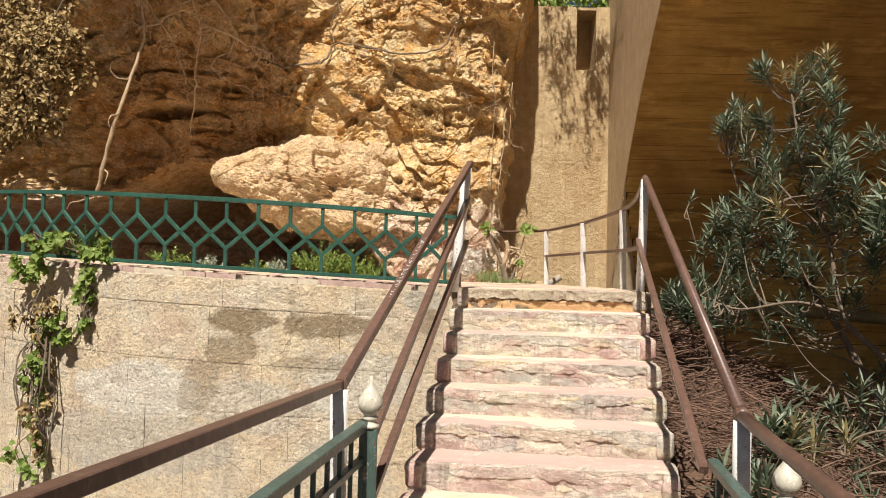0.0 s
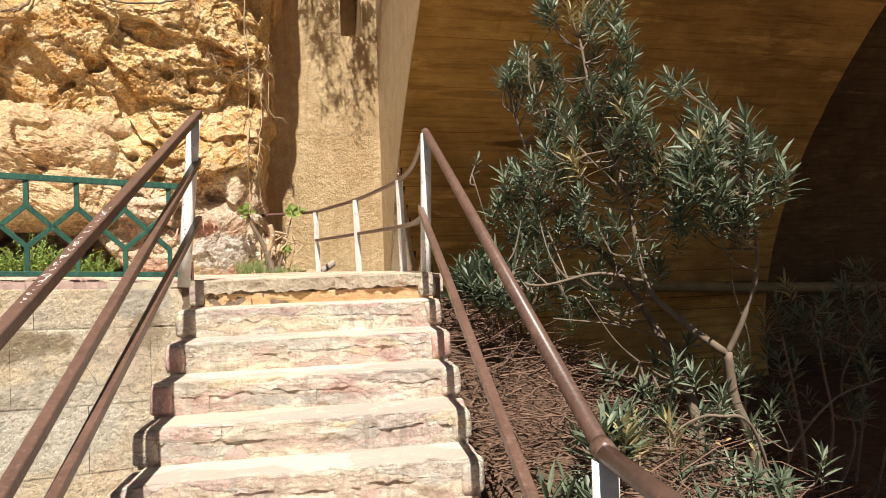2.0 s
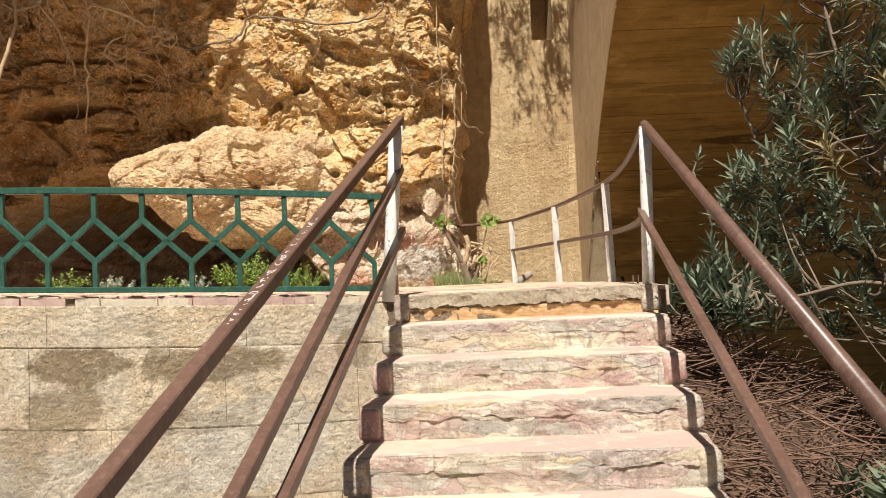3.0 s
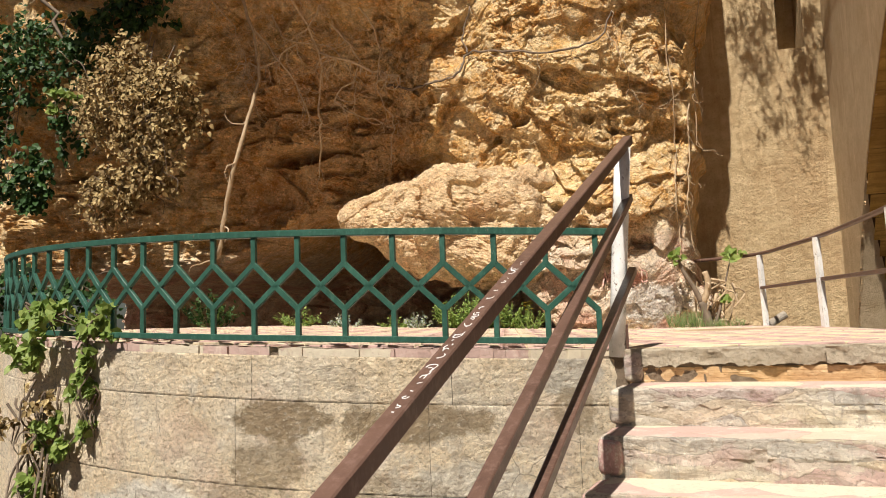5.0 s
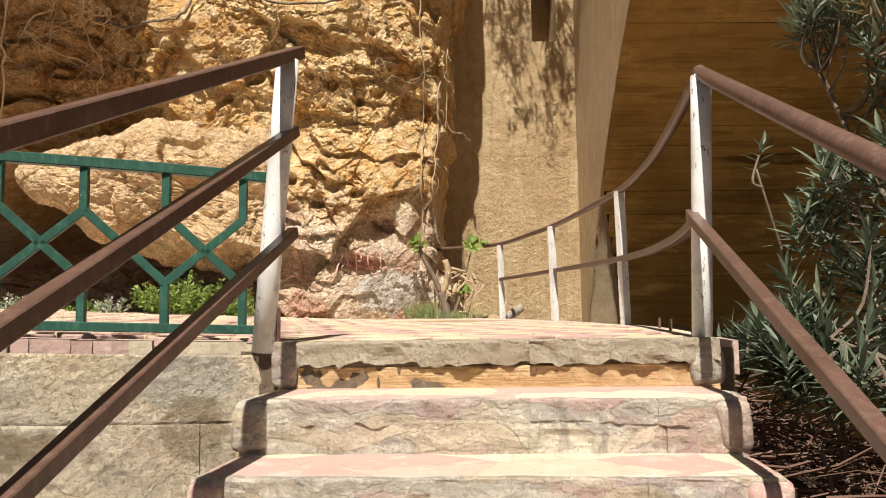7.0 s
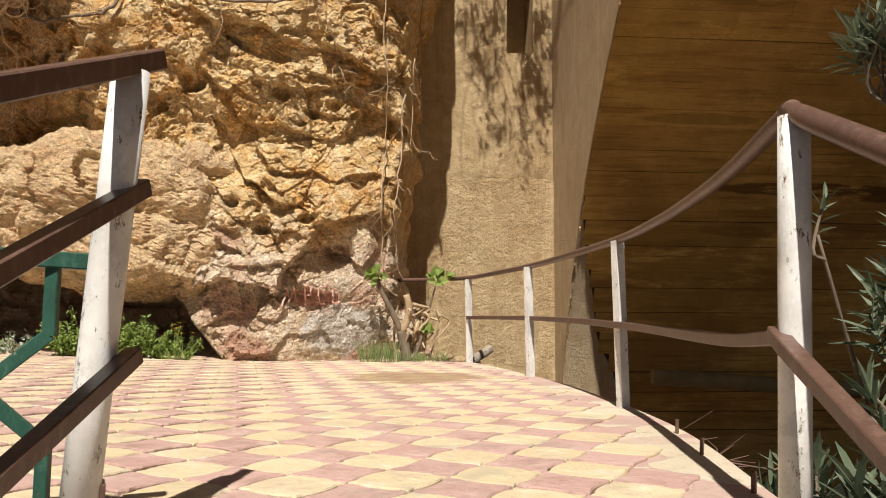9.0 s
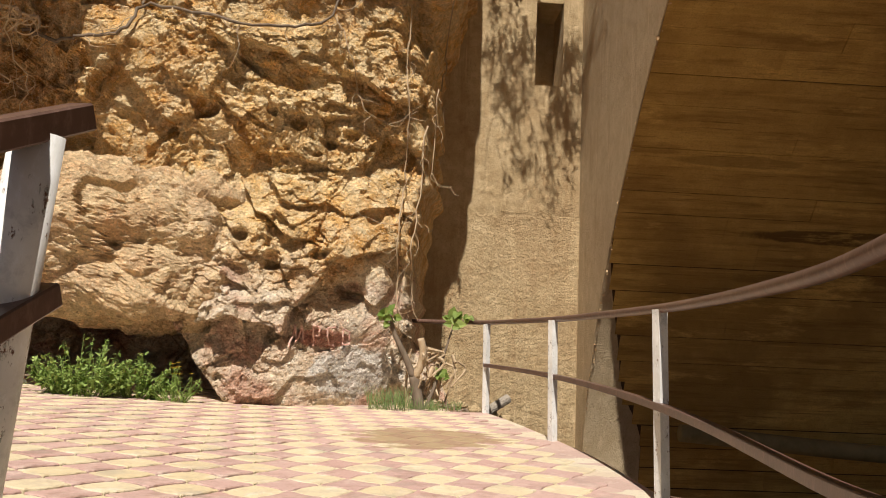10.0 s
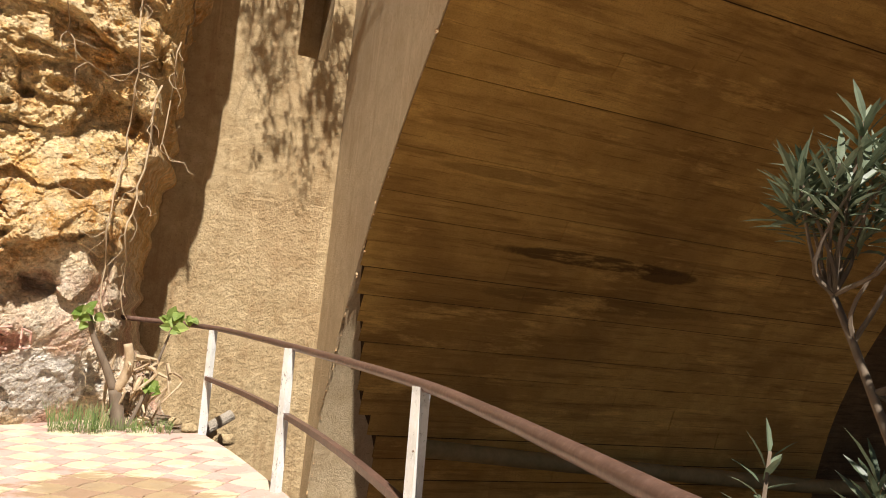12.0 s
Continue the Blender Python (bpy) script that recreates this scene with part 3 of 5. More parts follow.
def inside(x, y, poly):
    hit = False
    for (x0, y0), (x1, y1) in zip(poly, poly[1:] + poly[:1]):
        if (y0 > y) != (y1 > y) and x < (x1 - x0) * (y - y0) / (y1 - y0) + x0:
            hit = not hit
    return hit


def prism(poly, z0, z1):
    n = len(poly)
    verts = [(x, y, z0) for x, y in poly] + [lift((x, y, z1)) for x, y in poly]
    faces = [tuple(reversed(range(n))), tuple(range(n, 2 * n))] + [(i, (i + 1) % n, n + (i + 1) % n, n + i) for i in range(n)]
    return verts, faces


# ---------------------------------------------------------------- ground
def ground_height(x, y):
    right = -0.42 - 0.46 * max(0.0, x - 0.9) - 0.30 * max(0.0, 0.8 - y) + 0.06 * max(0.0, y - 0.8)
    right -= 1.3 * smooth01(3.6, 5.6, y)
    right = max(right, -2.5 + 0.1 * math.sin(x * 0.7))
    low = -2.7
    s = smooth01(-0.3, 0.6, x) * smooth01(-7.0, -2.0, y)
    z = low + (right - low) * s
    if abs(x) < 9 and abs(y) < 9:
        z += 0.06 * noise.fractal((x * 1.5, y * 1.5, 3.1), 1.0, 2.0, 4)
    return z


def build_ground():
    c = sorted({-600, -300, -150, -80, -50, -35, -25, -18, -14, -11} | {600, 300, 150, 80, 50, 35, 25, 18, 14, 11} | {i * 0.25 for i in range(-36, 37)})
    n = len(c)
    verts = [(x, y, ground_height(x, y)) for y in c for x in c]
    faces = [(j * n + i, j * n + i + 1, (j + 1) * n + i + 1, (j + 1) * n + i) for j in range(n - 1) for i in range(n - 1)]
    tagged(part("ground", (verts, faces), SOIL, smooth=True), "dry brown earth under the shrubs and bridge", "ground", kind="structure")


build_ground()


# ---------------------------------------------------------------- landing, retaining wall
def clipped(poly, limit, keep_left):
    out = []
    for (x0, y0), (x1, y1) in zip(poly, poly[1:] + poly[:1]):
        a, b = (x0 <= limit) == keep_left, (x1 <= limit) == keep_left
        if a:
            out.append((x0, y0))
        if a != b:
            out.append((limit, y0 + (y1 - y0) * (limit - x0) / (x1 - x0)))
    return out


landing = tagged(part("landing_base", joined([prism(clipped(OUTLINE, -0.8, side), -2.9, -0.034) for side in (True, False)]), BEDDING), "solid masonry landing with paved top", "landing", kind="structure")
kerb = []
for p, q in zip(RIGHT_EDGE, RIGHT_EDGE[1:]):
    d = (q - p).normalized()
    s = Vector((-d.y, d.x, 0))
    a, b, e, f = p + s * 0.38, q + s * 0.38, q - s * 0.015, p - s * 0.015
    kerb.append(([a, b, e, f] + [v + Vector((0, 0, -0.11)) for v in (a, b, e, f)],
                 [(0, 3, 2, 1), (3, 7, 6, 2), (0, 1, 5, 4), (0, 4, 7, 3), (1, 2, 6, 5)]))
kv, kf = joined(kerb)
kv = [v + Vector((0, 0, -0.011)) for v in kv]
part("kerb", (kv, kf), TREAD, landing, "pinkish cement edge of the paving")

wall = tagged(empty("retaining_wall", "curved beige concrete retaining wall with dark stains", "wall", kind="structure"))
COURSES = (-0.045, -0.265, -0.69, -1.06, -1.4, -1.8, -2.2, -2.75)
rng = random.Random(5)
for row, (top, low) in enumerate(zip(COURSES, COURSES[1:])):
    a = 23.0
    first = True
    while a > -70:
        w = rng.uniform(7.0, 15.0) * (0.6 if first and row % 2 else 1)
        first = False
        b = max(a - w, -71)
        out = ARC_R + 0.035 + rng.uniform(-0.002, 0.003)
        fine = row < 4 and b > -45
        cols = max(6, int(w / (0.19 if fine else 0.5)))
        verts, faces = [], []
        g = 0.02
        edge = 0.0005 + 0.0025 * (row < 2)
        rows = [(top - 0.0005, edge), (low + 0.0005, edge)]
        cells = [top - 0.008 + (low - top + 0.016) * i / (22 if fine else 9) for i in range(23 if fine else 10)]
        rows = [rows[0]] + [(z, 0.0) for z in cells] + [rows[-1]]
        for i in range(cols + 1):
            ang = a - g + (b - a + 2 * g) * i / cols
            side = 0.0006 if i in (0, cols) else 0.0
            for z, back in rows:
                p = arc(ang, out - max(back, side), z)
                p.y += 0.009 * noise.fractal((p.x * 4, p.y * 4, z * 4), 0.8, 2.0, 5)
                if fine:
                    p.y += 0.0034 * noise.fractal((p.x * 36, p.y * 36, z * 36), 0.6, 2.1, 2) + 0.005 * smooth01(0.35, 0.6, noise.noise((p.x * 5, p.y * 5, z * 6)))
                verts.append(lift(p))
        m = len(rows)
        for i in range(cols):
            for j in range(m - 1):
                faces.append((i * m + j, (i + 1) * m + j, (i + 1) * m + j + 1, i * m + j + 1))
        part("wall_panel", (verts, faces), WALL, wall, smooth=not fine)
        a = b
# ragged cement bed that shows below the fence
bed = []
for i in range(120):
    a = 23.0 - i * 0.78
    if i % 23 == 7:
        continue
    w = 0.78
    p, q = arc(a, ARC_R + rng.uniform(0.0, 0.03)), arc(a - w, ARC_R + rng.uniform(0.0, 0.03))
    n0, n1 = arc(a, ARC_R - 0.12), arc(a - w, ARC_R - 0.12)
    top, low = Vector((0, 0, rng.uniform(-0.012, -0.002))), Vector((0, 0, -0.047))
    bed.append(([lift(v) for v in (p + top, q + top, n1 + top, n0 + top, p + low, q + low, n1 + low, n0 + low)], [(0, 1, 2, 3), (0, 4, 5, 1), (1, 5, 6, 2), (3, 7, 4, 0)]))
part("cement_bed", joined(bed), TREAD, wall, "broken pinkish cement edge")


# ---------------------------------------------------------------- stairs
stairs = tagged(empty("staircase", "weathered stone staircase with pink-washed treads and patched risers", "stairs", kind="structure"))
stair_body = []
for k in range(STEPS):
    y0, y1 = step_front(k), 0.25
    y0b = step_front(k) + 0.03
    z1 = -RISE * k - 0.045
    z0 = -RISE * (k + 1) - 0.02
    xl, xr = stair_left(step_front(k)), stair_right(step_front(k))
    stair_body.append(([(xl + 0.02, y0b, z0), (xr - 0.02, y0b, z0), (xr - 0.02, y1, z0), (xl + 0.02, y1, z0), (xl + 0.02, y0b, z1), (xr - 0.02, y0b, z1), (xr - 0.02, y1, z1), (xl + 0.02, y1, z1)],
                       [(0, 1, 5, 4), (1, 2, 6, 5), (3, 0, 4, 7), (4, 5, 6, 7), (0, 3, 2, 1)]))
sv, sf = joined(stair_body)
part("stair_core", ([skew(v) for v in sv], sf), MORTAR, stairs, "rough mortar between the stones")
FLANK_Y = step_front(STEPS) + 0.2
flank = [(x, y, z) for x in (-0.745, 0.685) for y, z in ((0.2, -0.2), (0.2, -2.9), (FLANK_Y, -2.9), (FLANK_Y, FLOOR_LOW - 0.03))]
part("stair_flank", ([skew(v) for v in flank], [(0, 1, 2, 3), (4, 7, 6, 5), (2, 6, 7, 3), (0, 3, 7, 4)]), WALL, stairs, "rendered side of the stairs")


def worn_slab(x0, x1, y0, y1, z0, z1, seed, worn=0.008, nose=0.02, taper=(0.0, 0.0)):
    """A slab with a worn, uneven front edge."""
    n = max(3, int((x1 - x0) / 0.014))
    verts, faces = [], []
    for i in range(n + 1):
        x = x0 + (x1 - x0) * i / n
        e = worn * noise.noise((x * 9, seed * 3.7, 0.5)) + worn * 0.6 * noise.noise((x * 31, seed, 2.0))
        h = worn * 0.5 * noise.noise((x * 7, seed * 1.3, 4.0))
        dip = taper[0] if i == 0 else taper[1] if i == n else 0.0
        f = y0 + e + dip
        ragged = -1.6 * worn * noise.fractal((x * 13, seed * 2.1, 7.0), 0.8, 2.0, 3)
        face = []
        for u in (0.0, 0.2, 0.4, 0.6, 0.8, 1.0):
            z = z1 + h - nose + (z0 + ragged - z1 - h + nose) * u
            q = (x * 16, seed * 0.3, z * 20)
            face.append((x, f + 0.55 * worn * noise.fractal(q, 0.6, 2.1, 3) + worn * smooth01(0.3, 0.6, noise.noise((x * 5, seed, z * 9))), z))
        verts += [(x, y1, z1), (x, f + nose, z1 + h), (x, f + nose * 0.3, z1 + h - nose * 0.3), *face, (x, y1, z0 + ragged)]
    m = 10
    for i in range(n):
        for j in range(m - 1):
            faces.append((i * m + j, i * m + j + 1, (i + 1) * m + j + 1, (i + 1) * m + j))
    faces += [tuple(range(m)), tuple(reversed(range(n * m, n * m + m)))]
    return [skew(v) for v in verts], faces


rng = random.Random(11)
for k in range(STEPS):
    y, z = step_front(k), -RISE * k
    xl, xr = stair_left(y), stair_right(y)
    depth = GOING + 0.06
    # the washed surface of the tread
    if k:
        part("tread", worn_slab(xl + 0.03, xr - 0.03, y + 0.022, y + depth, z - 0.035, z, k, 0.012, 0.014), TREAD, stairs, smooth=True)
    # facing stones: an upper row of edge slabs and a lower row of mixed stones
    for row in (0, 1):
        x = xl
        while x < xr - 0.05:
            w = 2.0 if k == 0 and row else rng.choice((0.18, 0.35, 0.6, 0.85)) * (1.4 if row else 1.0)
            e = xr if x + w > xr - 0.1 else x + w
            if row == 0:
                out, lo, hi = rng.uniform(-0.003, 0.002), z - rng.uniform(0.062, 0.076), z - 0.002
                if k == 0:
                    lo -= 0.005
                    out -= 0.020
            else:
                out, lo, hi = rng.uniform(0.0, 0.005) if k == 0 else rng.uniform(0.001, 0.004), z - RISE - 0.01, z - (0.085 if k == 0 else 0.058)
            mat = (ORANGE_STONE if row else LIP) if k == 0 else RISER
            ob = part("edge_slab" if row == 0 else "riser_stone", worn_slab(x + 0.0005, e - 0.0005, y + out, y + 0.07, lo, hi, k * 17 + row * 5 + x, (0.008 if row else 0.014) if k == 0 else 0.010, 0.008, (0.001, 0.001)), mat, stairs)
            x = e
    # rounded cement ends with worn red paint
    for side, xe in ((-1, xl), (1, xr)):
        bm = bmesh.new()
        bmesh.ops.create_icosphere(bm, subdivisions=3, radius=1)
        for v in bm.verts:
            c = v.co
            p = Vector((math.copysign(abs(c.x) ** 0.4, c.x) * 0.055, math.copysign(abs(c.y) ** 0.3, c.y) * (GOING / 2 + 0.015), math.copysign(abs(c.z) ** 0.35, c.z) * (RISE / 2 - 0.001)))
            p += Vector((1, 0.6, 0.5)) * 0.014 * noise.fractal(p * 9 + Vector((k, side, 0)), 0.8, 2.0, 3)
            v.co = skew(p + Vector((xe - side * 0.035, y + GOING / 2 - 0.004, z - RISE / 2 - 0.002)))
        part("step_end", bm, RED_PAINT if (k, side) in ((2, -1), (3, -1), (2, 1), (6, -1), (7, -1)) else RISER, stairs, "rounded cement step end with worn red paint", True)


# ---------------------------------------------------------------- bridge deck at the foot
DECK_Y = step_front(STEPS) + 0.3
deck_plan = [(-1.32, DECK_Y), (-3.1, -16), (-1.2, -16), (0.50, DECK_Y)]
deck = tagged(part("footbridge_deck", ([(x, y, FLOOR_LOW - 0.28) for x, y in deck_plan] + [(x, y, FLOOR_LOW) for x, y in deck_plan],
                                       [(3, 2, 1, 0), (4, 5, 6, 7), (0, 1, 5, 4), (1, 2, 6, 5), (2, 3, 7, 6), (3, 0, 4, 7)]), DECK), "plain grey concrete footbridge deck", "footbridge", kind="structure")


# ---------------------------------------------------------------- railings
def angle_post(x, y, z0, z1, w, turn, parent, lean=(0, 0)):
    t = 0.007
    ring = [(0, 0), (w, 0), (w, t), (t, t), (t, w), (0, w)]
    m = pose(x, y, 0, 0, 0, turn)
    verts = [m @ Vector((a, b, z0)) for a, b in ring] + [m @ Vector((a, b, z1)) + Vector((*lean, 0)) for a, b in ring]
    faces = [tuple(reversed(range(6))), tuple(range(6, 12))] + [(i, (i + 1) % 6, 6 + (i + 1) % 6, 6 + i) for i in range(6)]
    return part("post", (verts, faces), POST, parent, "angle-iron post with peeling white paint")


def bar(name, pts, flat, parent, label="", material=None, twist=0.0):
    return part(name, sweep(pts, flat=flat, twist=twist), material or RAIL, parent, label)


def leaning_post(base, top, w, turn, parent):
    """A round pipe with a ragged weld collar at its foot and a flat cap."""
    a, b, r = Vector(base), Vector(top), w / 2
    post = part("post", sweep([a, a.lerp(b, 0.35), a.lerp(b, 0.7), b], 20, r), POST, parent, "thick pipe post with peeling white paint", True)
    if a.z > -0.5:
        part("base_angle", box(-0.006, 0.006, -0.03, 0.03, a.z + 0.02, a.z + 0.15, 0.002, pose(a.x + r + 0.006, a.y + 0.02, 0, 0, 0, turn)), RAIL, post, "rusty angle iron beside the post foot")
    return post


left_rail = empty("stair_railing", "brown painted steel stair railing on peeling white posts", "railing", "stair railings")
leaning_post((-0.80, 0.03, -0.035), (-0.715, -0.01, 0.955), 0.075, 22, left_rail)
leaning_post((-1.23, -2.97, FLOOR_LOW), (-1.24, -2.95, -0.375), 0.07, 12, left_rail)
RAIL_A, RAIL_B = Vector((-0.712, -0.05, 0.953)), Vector((-1.239, -2.95, -0.362))
bar("handrail", [(-0.690, 0.07, 1.008), RAIL_A, RAIL_B], (0.044, 0.044), left_rail)
bar("handrail", [(-1.239, -2.93, -0.358), (-1.28, -3.4, -0.335), (-1.46, -4.9, -0.28), (-2.05, -9.0, -0.27)], (0.042, 0.036), left_rail)
bar("middle_rail", [(-0.702, 0.05, 0.721), (-0.718, -0.06, 0.670), (-1.144, -2.92, -0.661)], (0.038, 0.038), left_rail)
bar("lower_rail", [(-0.704, 0.05, 0.370), (-0.719, -0.06, 0.326), (-1.101, -2.92, -0.802)], (0.036, 0.036), left_rail)
# a welded seam and a cut stub where the rails meet the foot post
part("weld_seam", sweep([(-1.238, -2.935, -0.358), (-1.239, -2.965, -0.360)], 10, 0.030), RAIL, left_rail, "lumpy welded joint of the handrail")
# the white scrawl on the handrail: unreadable, so plain strokes
rng = random.Random(19)
along = (RAIL_B - RAIL_A).normalized()
over = Vector((1, 0, 0)).cross(along).normalized()
over = over if over.z > 0 else -over
across = along.cross(over).normalized()
u = 0.50
while u < 0.76:
    c = RAIL_A.lerp(RAIL_B, u) + over * 0.0222
    size = rng.uniform(0.006, 0.016)
    turn = rng.uniform(0, math.tau)
    pts = [c + along * size * math.cos(turn + k * rng.uniform(0.7, 1.3)) + across * 0.8 * size * math.sin(turn + k * 1.1) for k in range(rng.randint(2, 5))]
    part("scrawl_stroke", sweep(spline(pts, 3), 5, 0.0015), INK_WHITE, left_rail, "white marker scrawl")
    u += rng.choice((0.004, 0.006, 0.009, 0.016))

right_rail = empty("stair_railing", "brown painted steel railing running from the stairs along the landing edge", "railing", "stair railings")
leaning_post((0.675, 0.0, -0.1), (0.705, -0.01, 0.895), 0.068, 8, right_rail)
leaning_post((0.375, -2.90, FLOOR_LOW), (0.38, -2.91, -0.465), 0.07, 8, right_rail)
part("handrail", sweep([(0.706, 0.012, 0.912), (0.703, -0.05, 0.884), (0.384, -2.90, -0.447)], 16, 0.0255), RAIL, right_rail, "round handrail", True)
part("handrail", sweep([(0.384, -2.88, -0.447), (0.31, -3.4, -0.455), (0.19, -4.1, -0.45), (-0.1, -6.5, -0.45), (-0.45, -9, -0.45)], 16, 0.0255), RAIL, right_rail, "round handrail", True)
part("weld_seam", sweep([(0.386, -2.875, -0.436), (0.382, -2.92, -0.448)], 14, 0.031), RAIL, right_rail, "lumpy welded joint of the handrail", True)
bar("lower_rail", [(0.668, 0.03, 0.420), (0.648, -0.05, 0.392), (0.292, -2.72, -0.712)], (0.038, 0.034), right_rail)
EDGE_POSTS = ((1.075, 2.315, 20), (0.99, 4.38, 28), (0.727, 6.375, 35))
for x, y, turn in EDGE_POSTS:
    angle_post(x - 0.02, y, -0.1, 0.87, 0.05, turn, right_rail, (-0.02, 0.0))
part("handrail", sweep(spline([(0.703, -0.012, 0.912), (0.79, 0.48, 0.872), (0.895, 1.04, 0.868), (0.98, 1.58, 0.871), (1.055, 2.315, 0.876), (1.045, 3.3, 0.878), (0.99, 4.38, 0.878), (0.875, 5.4, 0.885), (0.715, 6.375, 0.888), (0.42, 6.85, 0.89), (-0.05, 7.15, 0.89)], 6), 14, 0.0225), RAIL, right_rail, "round handrail", True)
bar("lower_rail", spline([(0.70, 0.0, 0.415), (0.80, 0.5, 0.392), (0.90, 1.05, 0.395), (0.985, 1.6, 0.405), (1.045, 2.315, 0.42), (1.05, 3.3, 0.44), (0.985, 4.38, 0.455), (0.87, 5.4, 0.46), (0.69, 6.42, 0.46)], 6), (0.042, 0.036), right_rail)


# ---------------------------------------------------------------- green landing fence
fence = empty("green_fence", "green painted steel fence with diamond lattice along the landing edge", "fence")
A0, DA, BAYS = 22.49, 3.267, 26
LOW, FORK_LOW, CROSS, FORK_TOP, TOP = 0.038, 0.185, 0.297, 0.41, 0.563
for name, z, h in (("top_rail", TOP, 0.034), ("bottom_rail", LOW, 0.03)):
    bar(name, [lift(arc(A0 - 1.0 - (A0 - 1.0 + 63.5) * i / 70, ARC_R, z)) for i in range(71)], (0.042, h), fence, "", GREEN)
for i in range(BAYS):
    a, c = A0 - 2.0 - DA * i, A0 - 2.0 - DA * (i + 0.5)
    n = A0 - 2.0 - DA * (i + 1)
    flat = (0.026, 0.022)
    bar("upright", [lift(arc(a, ARC_R, LOW)), lift(arc(a, ARC_R, FORK_LOW + 0.004))], flat, fence, "", GREEN)
    bar("upright", [lift(arc(a, ARC_R, FORK_TOP - 0.004)), lift(arc(a, ARC_R, TOP))], flat, fence, "", GREEN)
    if i < BAYS - 1:
        for z in (FORK_LOW, FORK_TOP):
            bar("lattice_bar", [lift(arc(a, ARC_R, z)), lift(arc(c, ARC_R, CROSS))], (0.022, 0.028), fence, "", GREEN)
            bar("lattice_bar", [lift(arc(c, ARC_R, CROSS)), lift(arc(n, ARC_R, z))], (0.022, 0.028), fence, "", GREEN)


# ---------------------------------------------------------------- green footbridge parapets with knobs
def lathe(profile, sides=20):
    verts, faces = [], []
    for r, z in profile:
        verts += [(r * math.cos(2 * math.pi * i / sides), r * math.sin(2 * math.pi * i / sides), z) for i in range(sides)]
    for j in range(len(profile) - 1):
        for i in range(sides):
            faces.append((j * sides + i, j * sides + (i + 1) % sides, (j + 1) * sides + (i + 1) % sides, (j + 1) * sides + i))
    return verts, faces


KNOB = [(0.0, 0), (0.036, 0), (0.036, 0.012), (0.026, 0.02), (0.026, 0.032), (0.034, 0.038), (0.024, 0.046), (0.030, 0.056), (0.046, 0.075), (0.050, 0.095), (0.044, 0.118), (0.030, 0.140), (0.016, 0.158), (0.009, 0.175), (0.007, 0.196), (0.0, 0.20)]
for px, rail_x, ys, top, z_rail, label in ((-1.105, -1.12, -3.02, -0.51, -0.50, "green bridge parapet with a silver pointed knob"), (0.40, 0.31, -3.27, -0.70, -0.665, "green bridge parapet with a cream pointed knob")):
    par = empty("bridge_parapet", label, "parapet", "bridge parapets")
    part("post", box(-0.03, 0.03, -0.03, 0.03, FLOOR_LOW, top, 0.005, pose(px, ys, 0, 0, 0, 5)), PARAPET, par)
    knob = part("knob", lathe(KNOB), SILVER, par, "pale onion-shaped knob", True)
    knob.location = (px, ys, top)
    y0 = -2.95 if rail_x < 0 else -2.78
    far = rail_x - 0.14 * 7.0
    for name, z, flat in (("top_rail", z_rail, (0.045, 0.035)), ("second_rail", z_rail - 0.13, (0.03, 0.025)), ("bottom_rail", FLOOR_LOW + 0.1, (0.03, 0.025))):
        bar(name, [(rail_x, y0, z), (far, y0 - 7.0, z)], flat, par, "", PARAPET)
    for i in range(38):
        y = y0 - 0.1 - i * 0.14
        x = rail_x + 0.14 * (y - y0)
        bar("baluster", [(x, y, FLOOR_LOW + 0.1), (x, y, z_rail - 0.01)], (0.016, 0.016), par, "", PARAPET)


# ---------------------------------------------------------------- pier and arch of the road bridge
pier = tagged(empty("bridge_pier", "rough beige concrete pier with a slot at its top", "pier", kind="structure"))


def rough_face(x0, x1, z0, z1, y, step, amount, seed, edge=0.0):
    nx, nz = int((x1 - x0) / step), int((z1 - z0) / step)
    verts, faces = [], []
    for j in range(nz + 1):
        for i in range(nx + 1):
            x, z = x0 + (x1 - x0) * i / nx, z0 + (z1 - z0) * j / nz
            d = amount * (noise.fractal((x * 15, seed, z * 15), 0.7, 2.1, 4) + 0.5 * noise.noise((x * 1.3, seed, z * 1.3)))
            verts.append((x, y - d if 0 < i < nx and 0 < j < nz else y + edge, z))
    n = nx + 1
    for j in range(nz):
        for i in range(nx):
            faces.append((j * n + i, j * n + i + 1, (j + 1) * n + i + 1, (j + 1) * n + i))
    return verts, faces


PX0, PX1, PY, PTOP = -1.6, 2.13, 8.6, 5.46
# the shaft, around the slot
for x0, x1, z0, z1 in ((PX0, 1.48, 2.4, PTOP), (1.86, PX1, 2.4, PTOP), (1.48, 1.86, 2.4, 4.2)):
    part("shaft", box(x0, x1, PY + 0.02, PY + 1.2, z0, z1), PIER, pier)
    part("shaft_face", rough_face(x0, x1, z0, z1, PY, 0.035, 0.012, 3.0, 0.004), PIER, pier, smooth=True)
part("slot_back", box(1.48, 1.86, PY + 0.7, PY + 1.2, 4.2, PTOP), PIER, pier)
# block added across the slot's top only to throw shade into it
part("slot_shade_block", box(1.48, 1.86, PY + 0.03, PY + 0.7, PTOP - 0.06, PTOP, 0.01), PIER, pier, "added block that keeps the sun out of the slot")
part("footing", box(PX0, PX1 + 0.01, PY + 0.005, PY + 1.2, -2.6, 2.4, 0.004), PIER, pier)
part("footing_face", rough_face(PX0, PX1 + 0.01, -1.2, 2.399, PY - 0.003, 0.022, 0.009, 9.0, 0.003), PEBBLED, pier, "coarser pebbly render", True)

